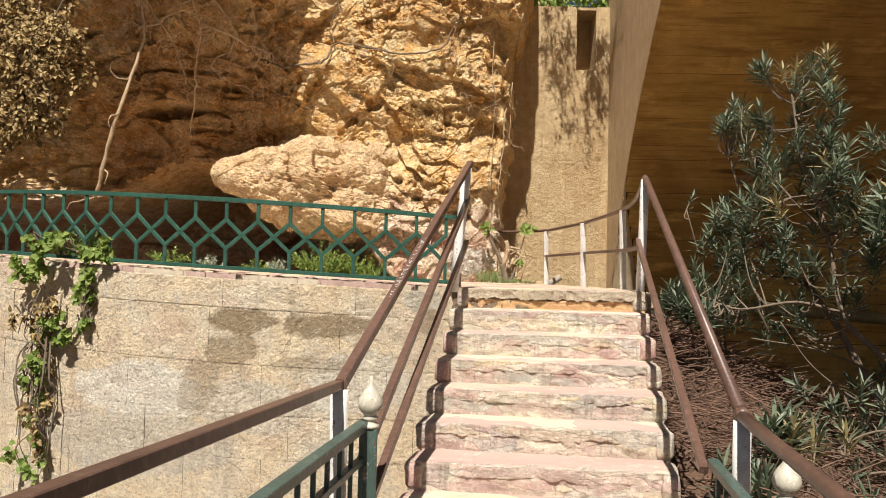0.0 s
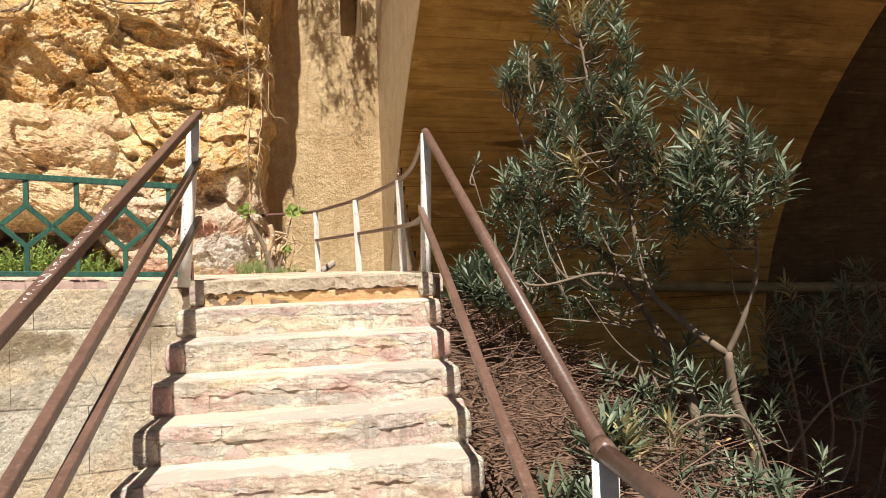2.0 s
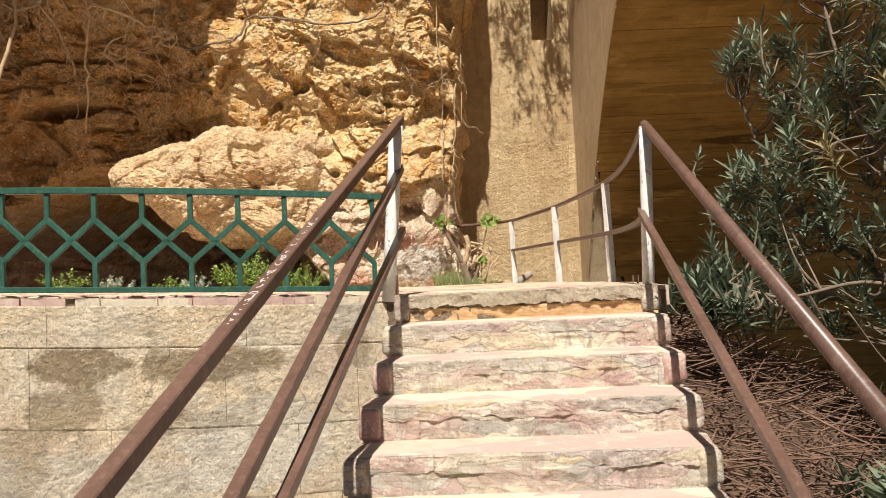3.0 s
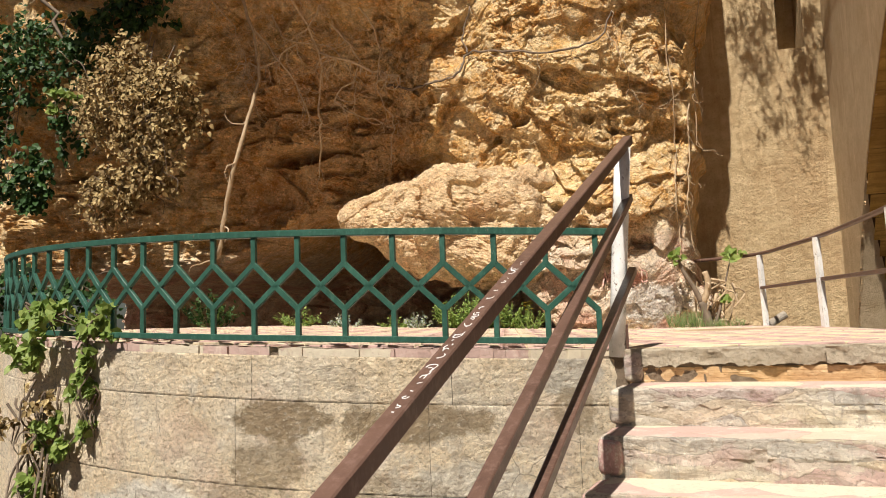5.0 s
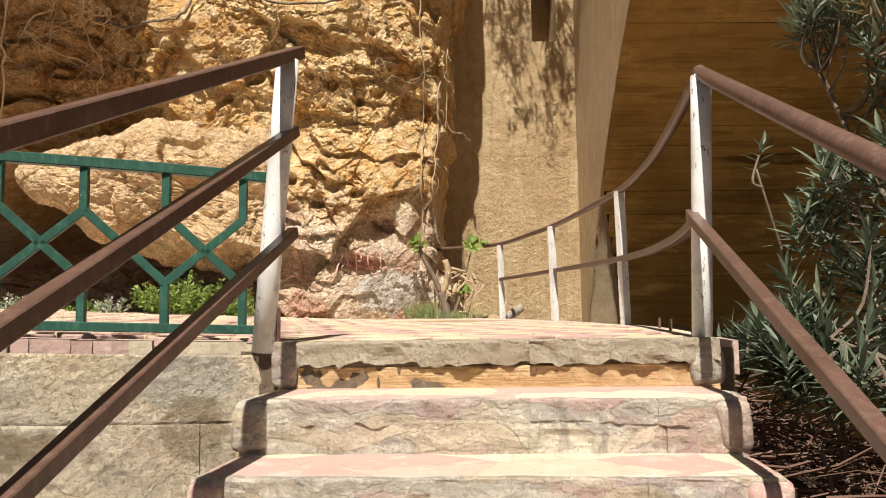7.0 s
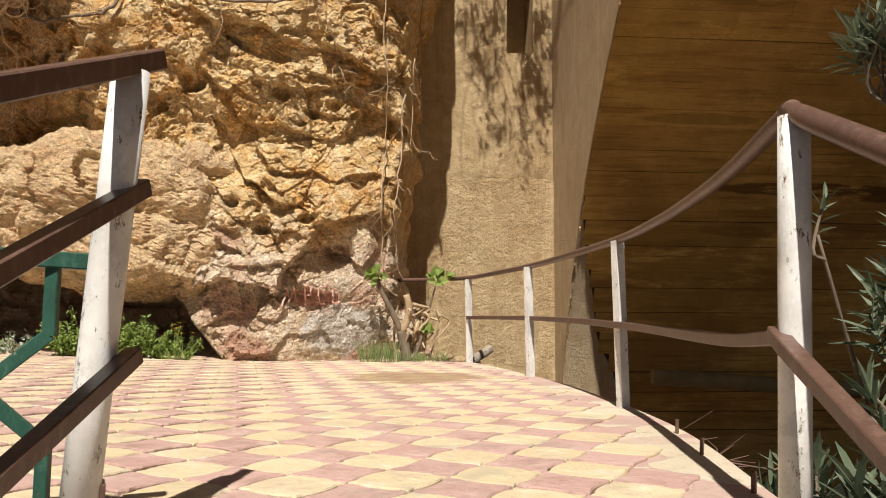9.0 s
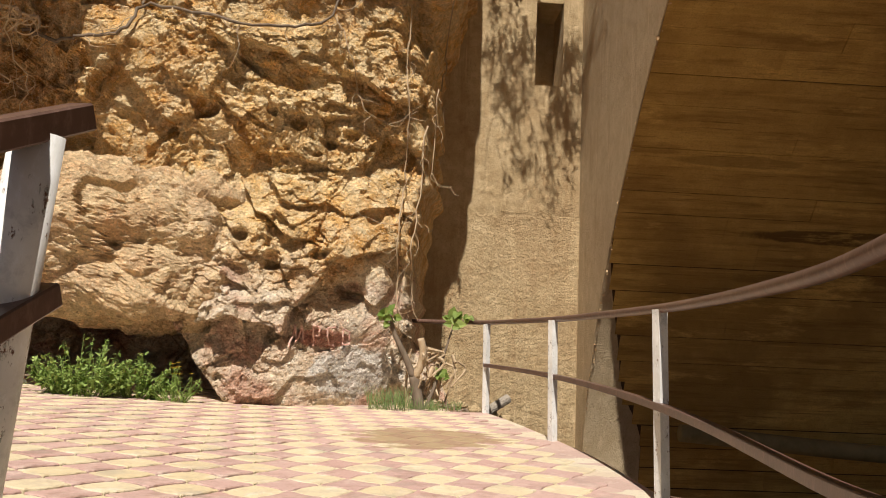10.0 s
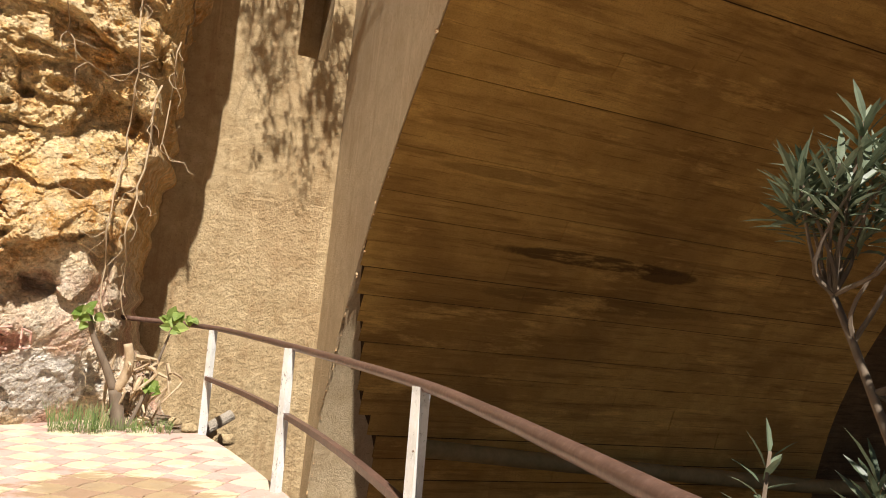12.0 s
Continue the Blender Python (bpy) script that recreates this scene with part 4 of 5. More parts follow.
AX0, AX1 = 2.135, 10.0
CURVE = [(8.04 - 0.33 * z - 0.095 * z * z, z) for z in (-2.6, -1.8, -1.0, -0.4, 0.2, 0.8, 1.4, 2.0, 2.6, 3.2, 3.8, 4.4, 5.0, 5.6, 6.2)]
CURVE += [(1.3, 6.9), (-0.1, 7.5), (-2.0, 8.05), (-4.4, 8.4), (-7.5, 8.6)]
CURVE = [(p.y, p.z) for p in spline([(0, y, z) for y, z in CURVE], 4)]
BOX = [(-7.5, 10.2), (9.4, 10.2), (9.4, -2.6)]


def arch_body(x0, x1, shift):
    ring = [(y + shift, z) for y, z in CURVE] + [(y + shift, z) for y, z in BOX]
    n = len(ring)
    verts = [(x0, y, z) for y, z in ring] + [(x1, y, z) for y, z in ring]
    return verts, [tuple(range(n)), tuple(reversed(range(n, 2 * n)))] + [(i, n + i, n + (i + 1) % n, (i + 1) % n) for i in range(n)]


bridge = tagged(empty("road_bridge", "board-marked brown concrete arch of a road bridge", "bridge", kind="structure"))
part("arch", arch_body(AX0, AX1, 0.0), PIER_EDGE, bridge, "smooth pale concrete arch edge")
# far arch: a darker colour stands in for the missing bounce light
part("far_arch", arch_body(AX1 + 0.01, 22.0, 2.2), MASONRY, bridge, "darker masonry arch farther in, its shade put into the colour")
# board marks of the formwork
rng = random.Random(21)
pts = [Vector((0, y, z)) for y, z in CURVE]
lens = [0.0]
for p, q in zip(pts, pts[1:]):
    lens.append(lens[-1] + (q - p).length)


def margin(z):
    return 0.012 + 0.36 * smooth01(2.0, 0.2, z) + 0.35 * smooth01(0.4, -0.5, z)


def on_curve(s):
    for i in range(len(pts) - 1):
        if s <= lens[i + 1]:
            return pts[i].lerp(pts[i + 1], (s - lens[i]) / (lens[i + 1] - lens[i]))
    return pts[-1]


s = 0.05
while s < lens[-1] - 0.5:
    w = rng.uniform(0.20, 0.34)
    open_ = rng.uniform(0.008, 0.016) if rng.random() < 0.42 else 0.0006
    x = AX0 + margin(on_curve(s + w / 2).z)
    while x < AX1 - 0.02:
        e = min(AX1, x + rng.uniform(1.2, 3.6))
        e = AX1 if AX1 - e < 0.4 else e
        a, b = on_curve(s + open_), on_curve(s + w - 0.0006)
        d = (b - a).normalized()
        n = Vector((0, -d.z, d.y))
        n = n if n.y < 0 else -n
        h0, h1 = rng.uniform(0.010, 0.016), rng.uniform(0.010, 0.016)
        if rng.random() < 0.12:
            h0 += 0.008
            h1 += 0.008
        q0, q1 = [Vector((x + 0.002, 0, 0)) + a, Vector((e - 0.002, 0, 0)) + a, Vector((e - 0.002, 0, 0)) + b, Vector((x + 0.002, 0, 0)) + b], None
        q1 = [q0[0] + n * h0, q0[1] + n * h0, q0[2] + n * h1, q0[3] + n * h1]
        part("board_mark", (q0 + q1, [(4, 5, 6, 7), (0, 1, 5, 4), (1, 2, 6, 5), (2, 3, 7, 6), (3, 0, 4, 7)]), SOFFIT, bridge)
        x = e
    s += w
# dark brown sheet just behind the boards, seen through the open joints
part("joint_backing", ([Vector((x, p.y, p.z)) + Vector((0, -0.003, -0.0015)) for p in pts for x in (AX0 + margin(p.z), AX1 - 0.01)], [(2 * i, 2 * i + 2, 2 * i + 3, 2 * i + 1) for i in range(len(pts) - 1)]), JOINT, bridge, "dark sheet behind the board joints")
# broken edge of the arch
chips = []
for i in range(150):
    p = on_curve(1.2 + i * 0.055)
    r = rng.uniform(0.006, 0.022)
    q = [p + Vector((AX0 + rng.uniform(-0.004, 0.03), rng.uniform(-0.02, 0.006), rng.uniform(-0.02, 0.02))) for _ in range(1)][0]
    v = [q + unit(rng) * r * rng.uniform(0.6, 1.4) for _ in range(6)]
    chips.append((v, [(0, 1, 2), (0, 2, 3), (0, 3, 4), (0, 4, 5), (1, 2, 5), (3, 4, 1), (2, 3, 5)]))
tagged(part("chipped_edge", joined(chips), ORANGE_STONE, bridge, "chipped orange arch edge"), kind="stuff")
tagged(part("old_pipe", sweep([(3.1, 7.5, -0.25), (5, 7.5, -0.38), (9, 7.55, -0.6), (15, 7.6, -0.8)], 14, 0.1), PIPE, smooth=True), "thick old water pipe along the arch foot", "pipe")


# ---------------------------------------------------------------- cliff
def facet(p, scale, tilt=0.8, lean=-0.55):
    """Broken faces: each cell is a plane with its own height and slope, most of them sloping back upwards."""
    u = Vector((p.x * scale * 0.8, p.y, p.z * scale))
    d, q = noise.voronoi(u)
    c = q[0]
    return noise.cell(c * 7.31) * 0.5 + tilt * ((u.x - c.x) * noise.cell(c * 5.17) + (u.z - c.z) * (lean + 0.6 * noise.cell(c * 3.73)))


HOLES = ((-0.72, 1.15, 0.15, 0.20), (-1.0, 1.45, 0.08, 0.12), (-1.75, 1.6, 0.08, 0.13), (-0.35, 0.88, 0.08, 0.1), (-1.45, 1.38, 0.11, 0.15), (-1.95, 1.0, 0.05, 0.08),
         (-1.3, 2.8, 0.10, 0.16), (-0.5, 1.9, 0.09, 0.1), (-1.0, 2.65, 0.08, 0.14), (-0.78, 2.75, 0.09, 0.15), (-2.2, 2.85, 0.15, 0.17))


def cliff_depth(x, z):
    p = Vector((x, 0.0, z))
    # the main face, with the cave below and left, and an overhang that grows upwards on the left
    y = 6.75
    y -= 0.55 * smooth01(-0.1, -1.5, x) * smooth01(0.4, 2.2, z) * smooth01(-4.2, -3.0, x)
    y -= 0.74 * math.exp(-((x + 1.55) / 1.05) ** 2 - (max(0.0, z - 0.75) / 0.85) ** 2)
    y -= 0.25 * smooth01(3.2, 4.8, z)
    y -= 1.7 * smooth01(4.5, 5.4, z + 0.22 * (x + 4.5)) * smooth01(-3.15, -4.3, x) * smooth01(-9.6, -8.6, x)
    left = smooth01(-2.9, -3.8, x)
    y += left * (0.35 - 0.25 * max(0.0, z - 1.2))
    roof = 1.12 + 0.75 * math.exp(-((x + 5.5) / 1.0) ** 2) + 0.12 * noise.noise((x * 1.7, 0, 0))
    cave = smooth01(-1.85, -2.4, x + 0.85 * (z - 0.15)) * smooth01(roof + 0.15, roof - 0.25, z)
    y += 4.2 * cave
    # the right end turns back towards the pier
    edge = 0.34 - 0.22 * math.exp(-((z - 1.3) / 0.7) ** 2) + 0.30 * smooth01(3.8, 5.4, z) + 0.14 * smooth01(0.7, 0.2, z)
    edge += 0.12 * noise.noise((3.3, z * 2.2, 0)) + 0.08 * noise.noise((1.3, z * 7, 0))
    y += 3.0 * smooth01(edge - 0.42, edge + 0.10, x) ** 1.7
    # relief: broken faces at five sizes, crumbly where not calm, smoother on the low grey rock
    w = Vector((noise.noise(p * 1.3), 0, noise.noise(p * 1.3 + Vector((9, 3, 1))))) * 0.16 + Vector((noise.noise(p * 5), 0, noise.noise(p * 5 + Vector((5, 3, 1))))) * 0.05
    calm = 0.30 + 0.70 * smooth01(-0.25, 0.12, noise.noise(p * 1.15 + Vector((4, 7, 2))))
    calm *= 1.0 - 0.72 * math.exp(-((x + 0.85) / 0.85) ** 2 - (max(0.0, z - 0.3) / 0.5) ** 2)
    y -= 0.28 * noise.fractal(p * 0.75, 1.0, 2.0, 3) * (1.0 - 0.4 * left)
    y -= 0.26 * facet(p + w, 1.2, 0.9, -0.45) * (0.4 + 0.6 * calm)
    y -= 0.145 * facet(p + w * 0.8 + Vector((3, 0, 5)), 2.8, 0.9, -0.35) * (0.35 + 0.65 * calm)
    y -= (0.055 + 0.05 * left) * facet(p + w * 0.6 + Vector((1, 0, 2)), 5.8, 0.9, -0.3) * calm
    y -= 0.026 * facet(p + w * 0.5, 12.0, 1.0, -0.25) * calm
    y -= 0.013 * facet(p + w * 0.4 + Vector((6, 0, 1)), 25.0, 1.0, -0.2) * (0.25 + 0.75 * calm)
    y -= 0.011 * noise.fractal(p * 24, 0.6, 2.1, 4) * (0.35 + 0.65 * calm)
    # rounded stones that stand out of the crumbling matrix
    for scale, size in ((5.0, 0.10), (10.5, 0.055), (21.0, 0.026)):
        d, q = noise.voronoi(Vector((x * scale, 0.0, z * scale * 1.15)) + w * scale * 0.5)
        y -= size * max(0.0, 0.52 - d[0]) * (0.6 + 0.9 * noise.cell(q[0] * 4.71)) * (0.25 + 0.75 * calm)
    # small pits
    d, q = noise.voronoi(Vector((x * 6.0, 0.0, z * 6.6)) + w * 2)
    if noise.cell(q[0] * 9.13) > 0.62:
        y += 0.07 * smooth01(0.34, 0.16, d[0]) * (0.4 + 0.6 * calm)
    # ledges and cracks that run level across the shaded part
    y += 0.17 * left * smooth01(0.18, 0.02, abs(noise.noise((x * 0.8, 3.0, z * 3.2)))) * smooth01(-0.1, 0.2, noise.noise((x * 1.5, 8.0, z)))
    # upright clefts at the right end
    y += 0.34 * smooth01(-0.45, 0.0, x) * smooth01(0.0, 0.35, noise.noise((x * 5.0, 2.0, z * 1.1)))
    slot = math.hypot((x + 5.81) / 0.62, (z - 2.81 - 0.05 * noise.noise((x * 4, 0, 1))) / 0.13)
    y += 0.45 * math.exp(-((x + 6.42) / 0.75) ** 2 - ((z - 2.34) / 0.4) ** 2)
    y += 0.8 * (1 - smooth01(0.5, 1.15, slot))
    for hx, hz, r, deep in HOLES:
        d = math.hypot(x - hx, (z - hz) * 1.15) / r
        if d < 1.6:
            y += deep * (1 - smooth01(0.55, 1.1, d + 0.25 * noise.noise(p * 9)))
    return y


def build_cliff():
    xs = [-12.5 + 0.08 * i for i in range(69)] + [-7.0 + 0.026 * i for i in range(1, 77)] + [-5.0 + 0.019 * i for i in range(1, 127)] + [-2.6 + 0.0135 * i for i in range(1, 230)] + [0.49 + 0.03 * i for i in range(1, 29)]
    zs = [-0.5 + 0.03 * i for i in range(12)] + [-0.15 + 0.0135 * i for i in range(363)] + [4.76 + 0.04 * i for i in range(1, 16)] + [5.36 + 0.12 * i for i in range(1, 22)]
    n = len(xs)
    verts = [(x, cliff_depth(x, z), z) for z in zs for x in xs]
    faces = [(j * n + i, j * n + i + 1, (j + 1) * n + i + 1, (j + 1) * n + i) for j in range(len(zs) - 1) for i in range(n - 1)]
    # a thick back, so that the cliff is a solid mass
    o = len(verts)
    z1 = zs[-1]
    verts += [(xs[0], 13.0, z1 + 0.5), (xs[-1], 13.0, z1 + 0.5)]
    faces.append((o - n, o - n + n - 1, o + 1, o))
    cliff = tagged(part("rock_cliff", (verts, faces), ROCK), "rugged ochre conglomerate cliff with pits and a dark cave", "cliff", kind="structure")
    return cliff


cliff = build_cliff()


def lump(p, scale):
    """Rounded broken pieces, alike in all directions."""
    d, q = noise.voronoi(p * scale)
    return 0.5 - d[0] + 0.4 * noise.cell(q[0] * 7.31)


def boulder():
    bm = bmesh.new()
    bmesh.ops.create_icosphere(bm, subdivisions=7, radius=1)
    rot = Euler((0, radians(6), radians(13))).to_matrix()
    for v in bm.verts:
        c = v.co.copy()
        # blunt nose at the left, thick at the right
        thick = 0.46 + 0.34 * smooth01(-1.0, 0.2, c.x)
        s = Vector((1.78 * math.copysign(abs(c.x) ** 0.8, c.x), 0.84 * math.copysign(abs(c.y) ** 0.85, c.y) * (0.75 + 0.25 * smooth01(-1, 0, c.x)), thick * math.copysign(abs(c.z) ** 0.92, c.z)))
        p = rot @ s + Vector((-3.02, 6.20 + 0.3 * smooth01(-0.2, 1.0, c.x), 1.50))
        n = (rot @ Vector((c.x / 1.4, c.y / 0.7, c.z / 0.6))).normalized()
        body = smooth01(-0.9, 0.0, c.x)
        d = 0.11 * noise.fractal(p * 1.3, 1.0, 2.0, 3) + (0.05 + 0.13 * body) * lump(p + Vector((0.1, 0.2, 0.1)), 1.8) + (0.02 + 0.05 * body) * lump(p, 4.2)
        d += (0.010 + 0.018 * body) * lump(p + Vector((2, 1, 0)), 9.5) + (0.006 + 0.008 * body) * lump(p, 21.0) + 0.018 * noise.fractal(p * 15, 0.7, 2.1, 5)
        near, cells = noise.voronoi(p * 5.0)
        if noise.cell(cells[0] * 3.3) > 0.3:
            d -= 0.07 * smooth01(0.30, 0.14, near[0]) * body
        v.co = p + n * d
    return tagged(part("overhanging_boulder", bm, BOULDER), "pale ochre boulder overhanging the cave at the cliff foot", "boulder")


boulder()


# ---------------------------------------------------------------- plants: helpers
def stem(points, r0, r1, sides=6, steps=4):
    pts = spline(points, steps)
    n = len(pts) - 1
    return sweep(pts, sides, [r0 + (r1 - r0) * i / n for i in range(n + 1)])


def crooked(a, b, rng, amount=0.12, n=3):
    a, b = Vector(a), Vector(b)
    d = (b - a).length
    return [a] + [a.lerp(b, (i + 1) / (n + 1)) + unit(rng) * d * amount for i in range(n)] + [b]


def whorl(tip, axis, rng, n, length, width):
    """Long leaves crowded round the end of a shoot."""
    axis = axis.normalized()
    side = axis.cross(unit(rng)).normalized()
    out = []
    for i in range(n):
        a = i * 2.4 + rng.uniform(-0.3, 0.3)
        u = i / n
        radial = Matrix.Rotation(a, 3, axis) @ side
        open_ = radians(75 - 52 * u + rng.uniform(-10, 10))
        d = axis * math.cos(open_) + radial * math.sin(open_)
        p = tip - axis * (0.16 * (1 - u))
        out.append(leaf_shape(p, d, axis + unit(rng) * 0.2, length * rng.uniform(0.7, 1.1), width * rng.uniform(0.8, 1.2), 0.35, rng.uniform(0.0, 0.25)))
    return out


def oleander(label, limbs, crowns, seed, leaves=20, length=0.15, width=0.021, group="oleanders"):
    """limbs: (points, thick, thin) each; crowns: (centre, radii, shoots) each."""
    rng = random.Random(seed)
    thing = empty("oleander_shrub", label, "shrub", group)
    lines = []
    for points, r0, r1 in limbs:
        part("limb", stem(points, r0, r1, 8, 6), BARK, thing, smooth=True)
        lines += spline(points, 6)[4:]
    twigs, green, dry = [], [], []
    for centre, radii, count in crowns:
        for _ in range(count):
            u = unit(rng) * rng.uniform(0.35, 1.0) ** 0.5
            tip = Vector(centre) + Vector((u.x * radii[0], u.y * radii[1], u.z * radii[2]))
            root = min(lines, key=lambda q: (q - tip).length + 0.9 * max(0.0, q.z - tip.z + 0.15) + rng.uniform(0, 0.25))
            mid = root.lerp(tip, 0.5) + Vector((rng.uniform(-0.08, 0.08), rng.uniform(-0.08, 0.08), -0.08))
            pts = [root, mid, tip]
            axis = (tip - mid).normalized() * 0.5 + Vector((0, 0, 0.6)) + unit(rng) * 0.25
            twigs.append(stem(pts, 0.008, 0.004, 5, 4))
            bag = dry if rng.random() < 0.07 else green
            bag += whorl(tip, axis, rng, int(leaves * rng.uniform(0.7, 1.25)), length, width)
    tagged(part("twig_tangle", joined(twigs), BARK, thing, "thin grey-brown twigs"), kind="stuff")
    tagged(part("crown", joined(green), LEAF, thing, "narrow grey-green leaves"), kind="stuff")
    if dry:
        tagged(part("dry_foliage", joined(dry), LEAF_DRY, thing, "yellowed leaf shoots"), kind="stuff")
    return thing


def leaf_mass(rng, blobs, size, wide, spread=0.6):
    """Broad leaves scattered in blobs (centre, radii, count), thinner towards the rim."""
    out = []
    for c, r, n in blobs:
        seeds = [unit(rng) * rng.uniform(0.2, 1.0) ** 0.6 for _ in range(max(4, n // 14))]
        for _ in range(n):
            u = rng.choice(seeds) + unit(rng) * rng.uniform(0, 0.28)
            p = Vector(c) + Vector((u.x * r[0], u.y * r[1], u.z * r[2]))
            d = unit(rng) + Vector((0, -0.5, -spread))
            s = size * rng.uniform(0.6, 1.2)
            out.append(leaf_shape(p, d, Vector((0, -1, 0.4)) + unit(rng) * 0.6, s, s * wide, rng.uniform(0.1, 0.6), rng.uniform(0, 0.4), "broad"))
    return joined(out)


# ---------------------------------------------------------------- oleanders beside the stairs and under the arch
oleander("tall grey-green oleander growing on the dry slope under the bridge arch", [
    ([(2.90, -0.38, -1.95), (2.83, -0.34, -1.25), (2.71, -0.33, -0.92), (2.66, -0.34, -0.6)], 0.042, 0.032),
    ([(2.66, -0.34, -0.62), (2.40, -0.2, -0.38), (2.24, -0.05, -0.12), (2.20, 0.1, 0.5), (2.12, 0.35, 1.1), (2.08, 0.5, 1.75)], 0.028, 0.010),
    ([(2.66, -0.34, -0.62), (2.75, -0.42, -0.35), (2.80, -0.5, 0.0), (2.66, -0.62, 0.55), (2.6, -0.7, 0.85)], 0.022, 0.008),
    ([(2.56, -0.15, -1.95), (2.62, 0.0, -1.05), (2.50, 0.25, -0.5), (2.30, 0.5, 0.0), (1.95, 0.9, 0.55), (1.80, 1.2, 1.3)], 0.045, 0.010),
    ([(2.24, -0.05, -0.12), (1.9, 0.0, -0.05), (1.5, 0.1, -0.12), (1.2, 0.15, -0.02)], 0.014, 0.006),
    ([(2.20, 0.1, 0.5), (1.95, 0.2, 0.8), (1.72, 0.5, 1.25)], 0.012, 0.006),
], [((2.10, 0.5, 1.55), (0.45, 0.55, 0.68), 50), ((1.86, 1.16, 1.64), (0.20, 0.25, 0.16), 18), ((2.03, 1.05, 1.22), (0.08, 0.1, 0.08), 3), ((2.05, 1.0, 0.93), (0.08, 0.1, 0.1), 3), ((1.78, 0.65, 0.55), (0.42, 0.5, 0.42), 38), ((2.45, -0.1, 1.0), (0.4, 0.4, 0.4), 20),
    ((2.46, -0.55, 0.58), (0.48, 0.50, 0.40), 66), ((2.2, 0.1, 0.15), (0.55, 0.5, 0.25), 18), ((2.05, 0.2, 0.9), (0.5, 0.5, 0.5), 34), ((1.75, 0.2, -0.2), (0.5, 0.4, 0.15), 14), ((1.55, 0.6, 0.1), (0.3, 0.4, 0.25), 16), ((1.25, 0.2, -0.08), (0.22, 0.25, 0.14), 9)], 31)
oleander("sparse oleander with bare arching stems in deep shade", [
    ([(3.60, 0.1, -2.2), (3.55, 0.0, -1.5), (3.48, 0.0, -1.0), (3.38, 0.0, -0.5)], 0.02, 0.008),
    ([(3.62, 0.1, -2.2), (3.9, 0.1, -1.4), (3.85, 0.1, -0.9), (3.66, 0.0, -0.4)], 0.016, 0.006),
    ([(3.66, 0.1, -2.2), (4.2, 0.2, -1.5), (4.1, 0.2, -1.0), (4.34, 0.2, -0.62)], 0.018, 0.006),
    ([(3.60, 0.1, -2.2), (3.2, -0.2, -1.5), (3.6, -0.2, -1.05), (4.1, -0.2, -0.9)], 0.014, 0.006),
    ([(2.75, -0.8, -2.0), (2.35, -1.0, -1.0), (2.1, -1.0, -0.86), (1.9, -1.0, -0.88), (1.66, -1.0, -1.02)], 0.012, 0.006),
    ([(2.75, -0.8, -2.0), (2.45, -1.0, -1.3), (2.2, -1.0, -1.13), (1.9, -1.0, -1.14), (1.68, -1.0, -1.28)], 0.012, 0.006),
    ([(3.1, 0.4, -2.2), (3.0, 0.3, -1.3), (2.7, 0.2, -0.7), (2.2, 0.1, -0.45), (1.6, 0.1, -0.35)], 0.014, 0.005),
    ([(3.1, 0.4, -2.2), (2.9, 0.2, -1.2), (2.5, 0.0, -0.9), (2.0, -0.1, -0.55), (1.7, -0.2, -0.2)], 0.013, 0.005),
    ([(3.3, 0.3, -2.2), (3.2, 0.2, -1.1), (3.1, 0.0, -0.6), (2.9, -0.1, -0.15), (2.85, -0.2, 0.3)], 0.014, 0.005),
    ([(4.4, 0.5, -2.3), (4.5, 0.4, -1.3), (4.3, 0.3, -0.8), (3.9, 0.2, -0.6)], 0.014, 0.005),
    ([(4.6, 0.5, -2.3), (4.9, 0.5, -1.4), (4.8, 0.4, -0.7), (4.6, 0.3, -0.2)], 0.014, 0.005),
], [((3.6, 0.0, -0.35), (0.35, 0.3, 0.2), 14), ((4.6, 0.3, -0.3), (0.4, 0.3, 0.3), 14), ((3.9, 0.2, -0.9), (0.6, 0.4, 0.4), 16), ((2.9, 0.1, -0.9), (0.7, 0.4, 0.4), 16), ((4.3, 0.2, -0.6), (0.3, 0.3, 0.2), 8), ((2.0, -0.6, -0.75), (0.5, 0.5, 0.25), 10), ((1.9, -1.2, -1.25), (0.6, 0.4, 0.25), 9), ((2.3, -0.9, -1.15), (0.5, 0.4, 0.25), 8), ((2.6, -0.2, -0.9), (0.5, 0.5, 0.3), 7)], 32, 18)
oleander("young oleander shoots beside the landing edge", [
    ([(1.30, 0.30, -0.75), (1.22, 0.32, -0.4), (1.12, 0.35, -0.12)], 0.010, 0.005),
    ([(1.32, 0.30, -0.75), (1.35, 0.4, -0.4), (1.22, 0.55, -0.15)], 0.010, 0.005),
], [((1.12, 0.30, -0.02), (0.16, 0.2, 0.10), 12), ((1.1, 0.75, -0.05), (0.10, 0.2, 0.10), 6)], 33, 24, 0.15, 0.024)
oleander("low oleander clumps among dead twigs beside the stairs", [
    ([(1.35, -1.5, -1.75), (1.25, -1.5, -1.3), (1.1, -1.55, -0.95)], 0.010, 0.005),
    ([(0.95, -1.7, -1.9), (0.92, -1.7, -1.4), (0.85, -1.7, -1.05)], 0.010, 0.005),
], [((1.12, -1.55, -0.80), (0.14, 0.15, 0.12), 7), ((0.86, -1.7, -0.98), (0.16, 0.15, 0.1), 7), ((1.45, -0.9, -0.95), (0.25, 0.3, 0.12), 8)], 34, 22, 0.17, 0.026)
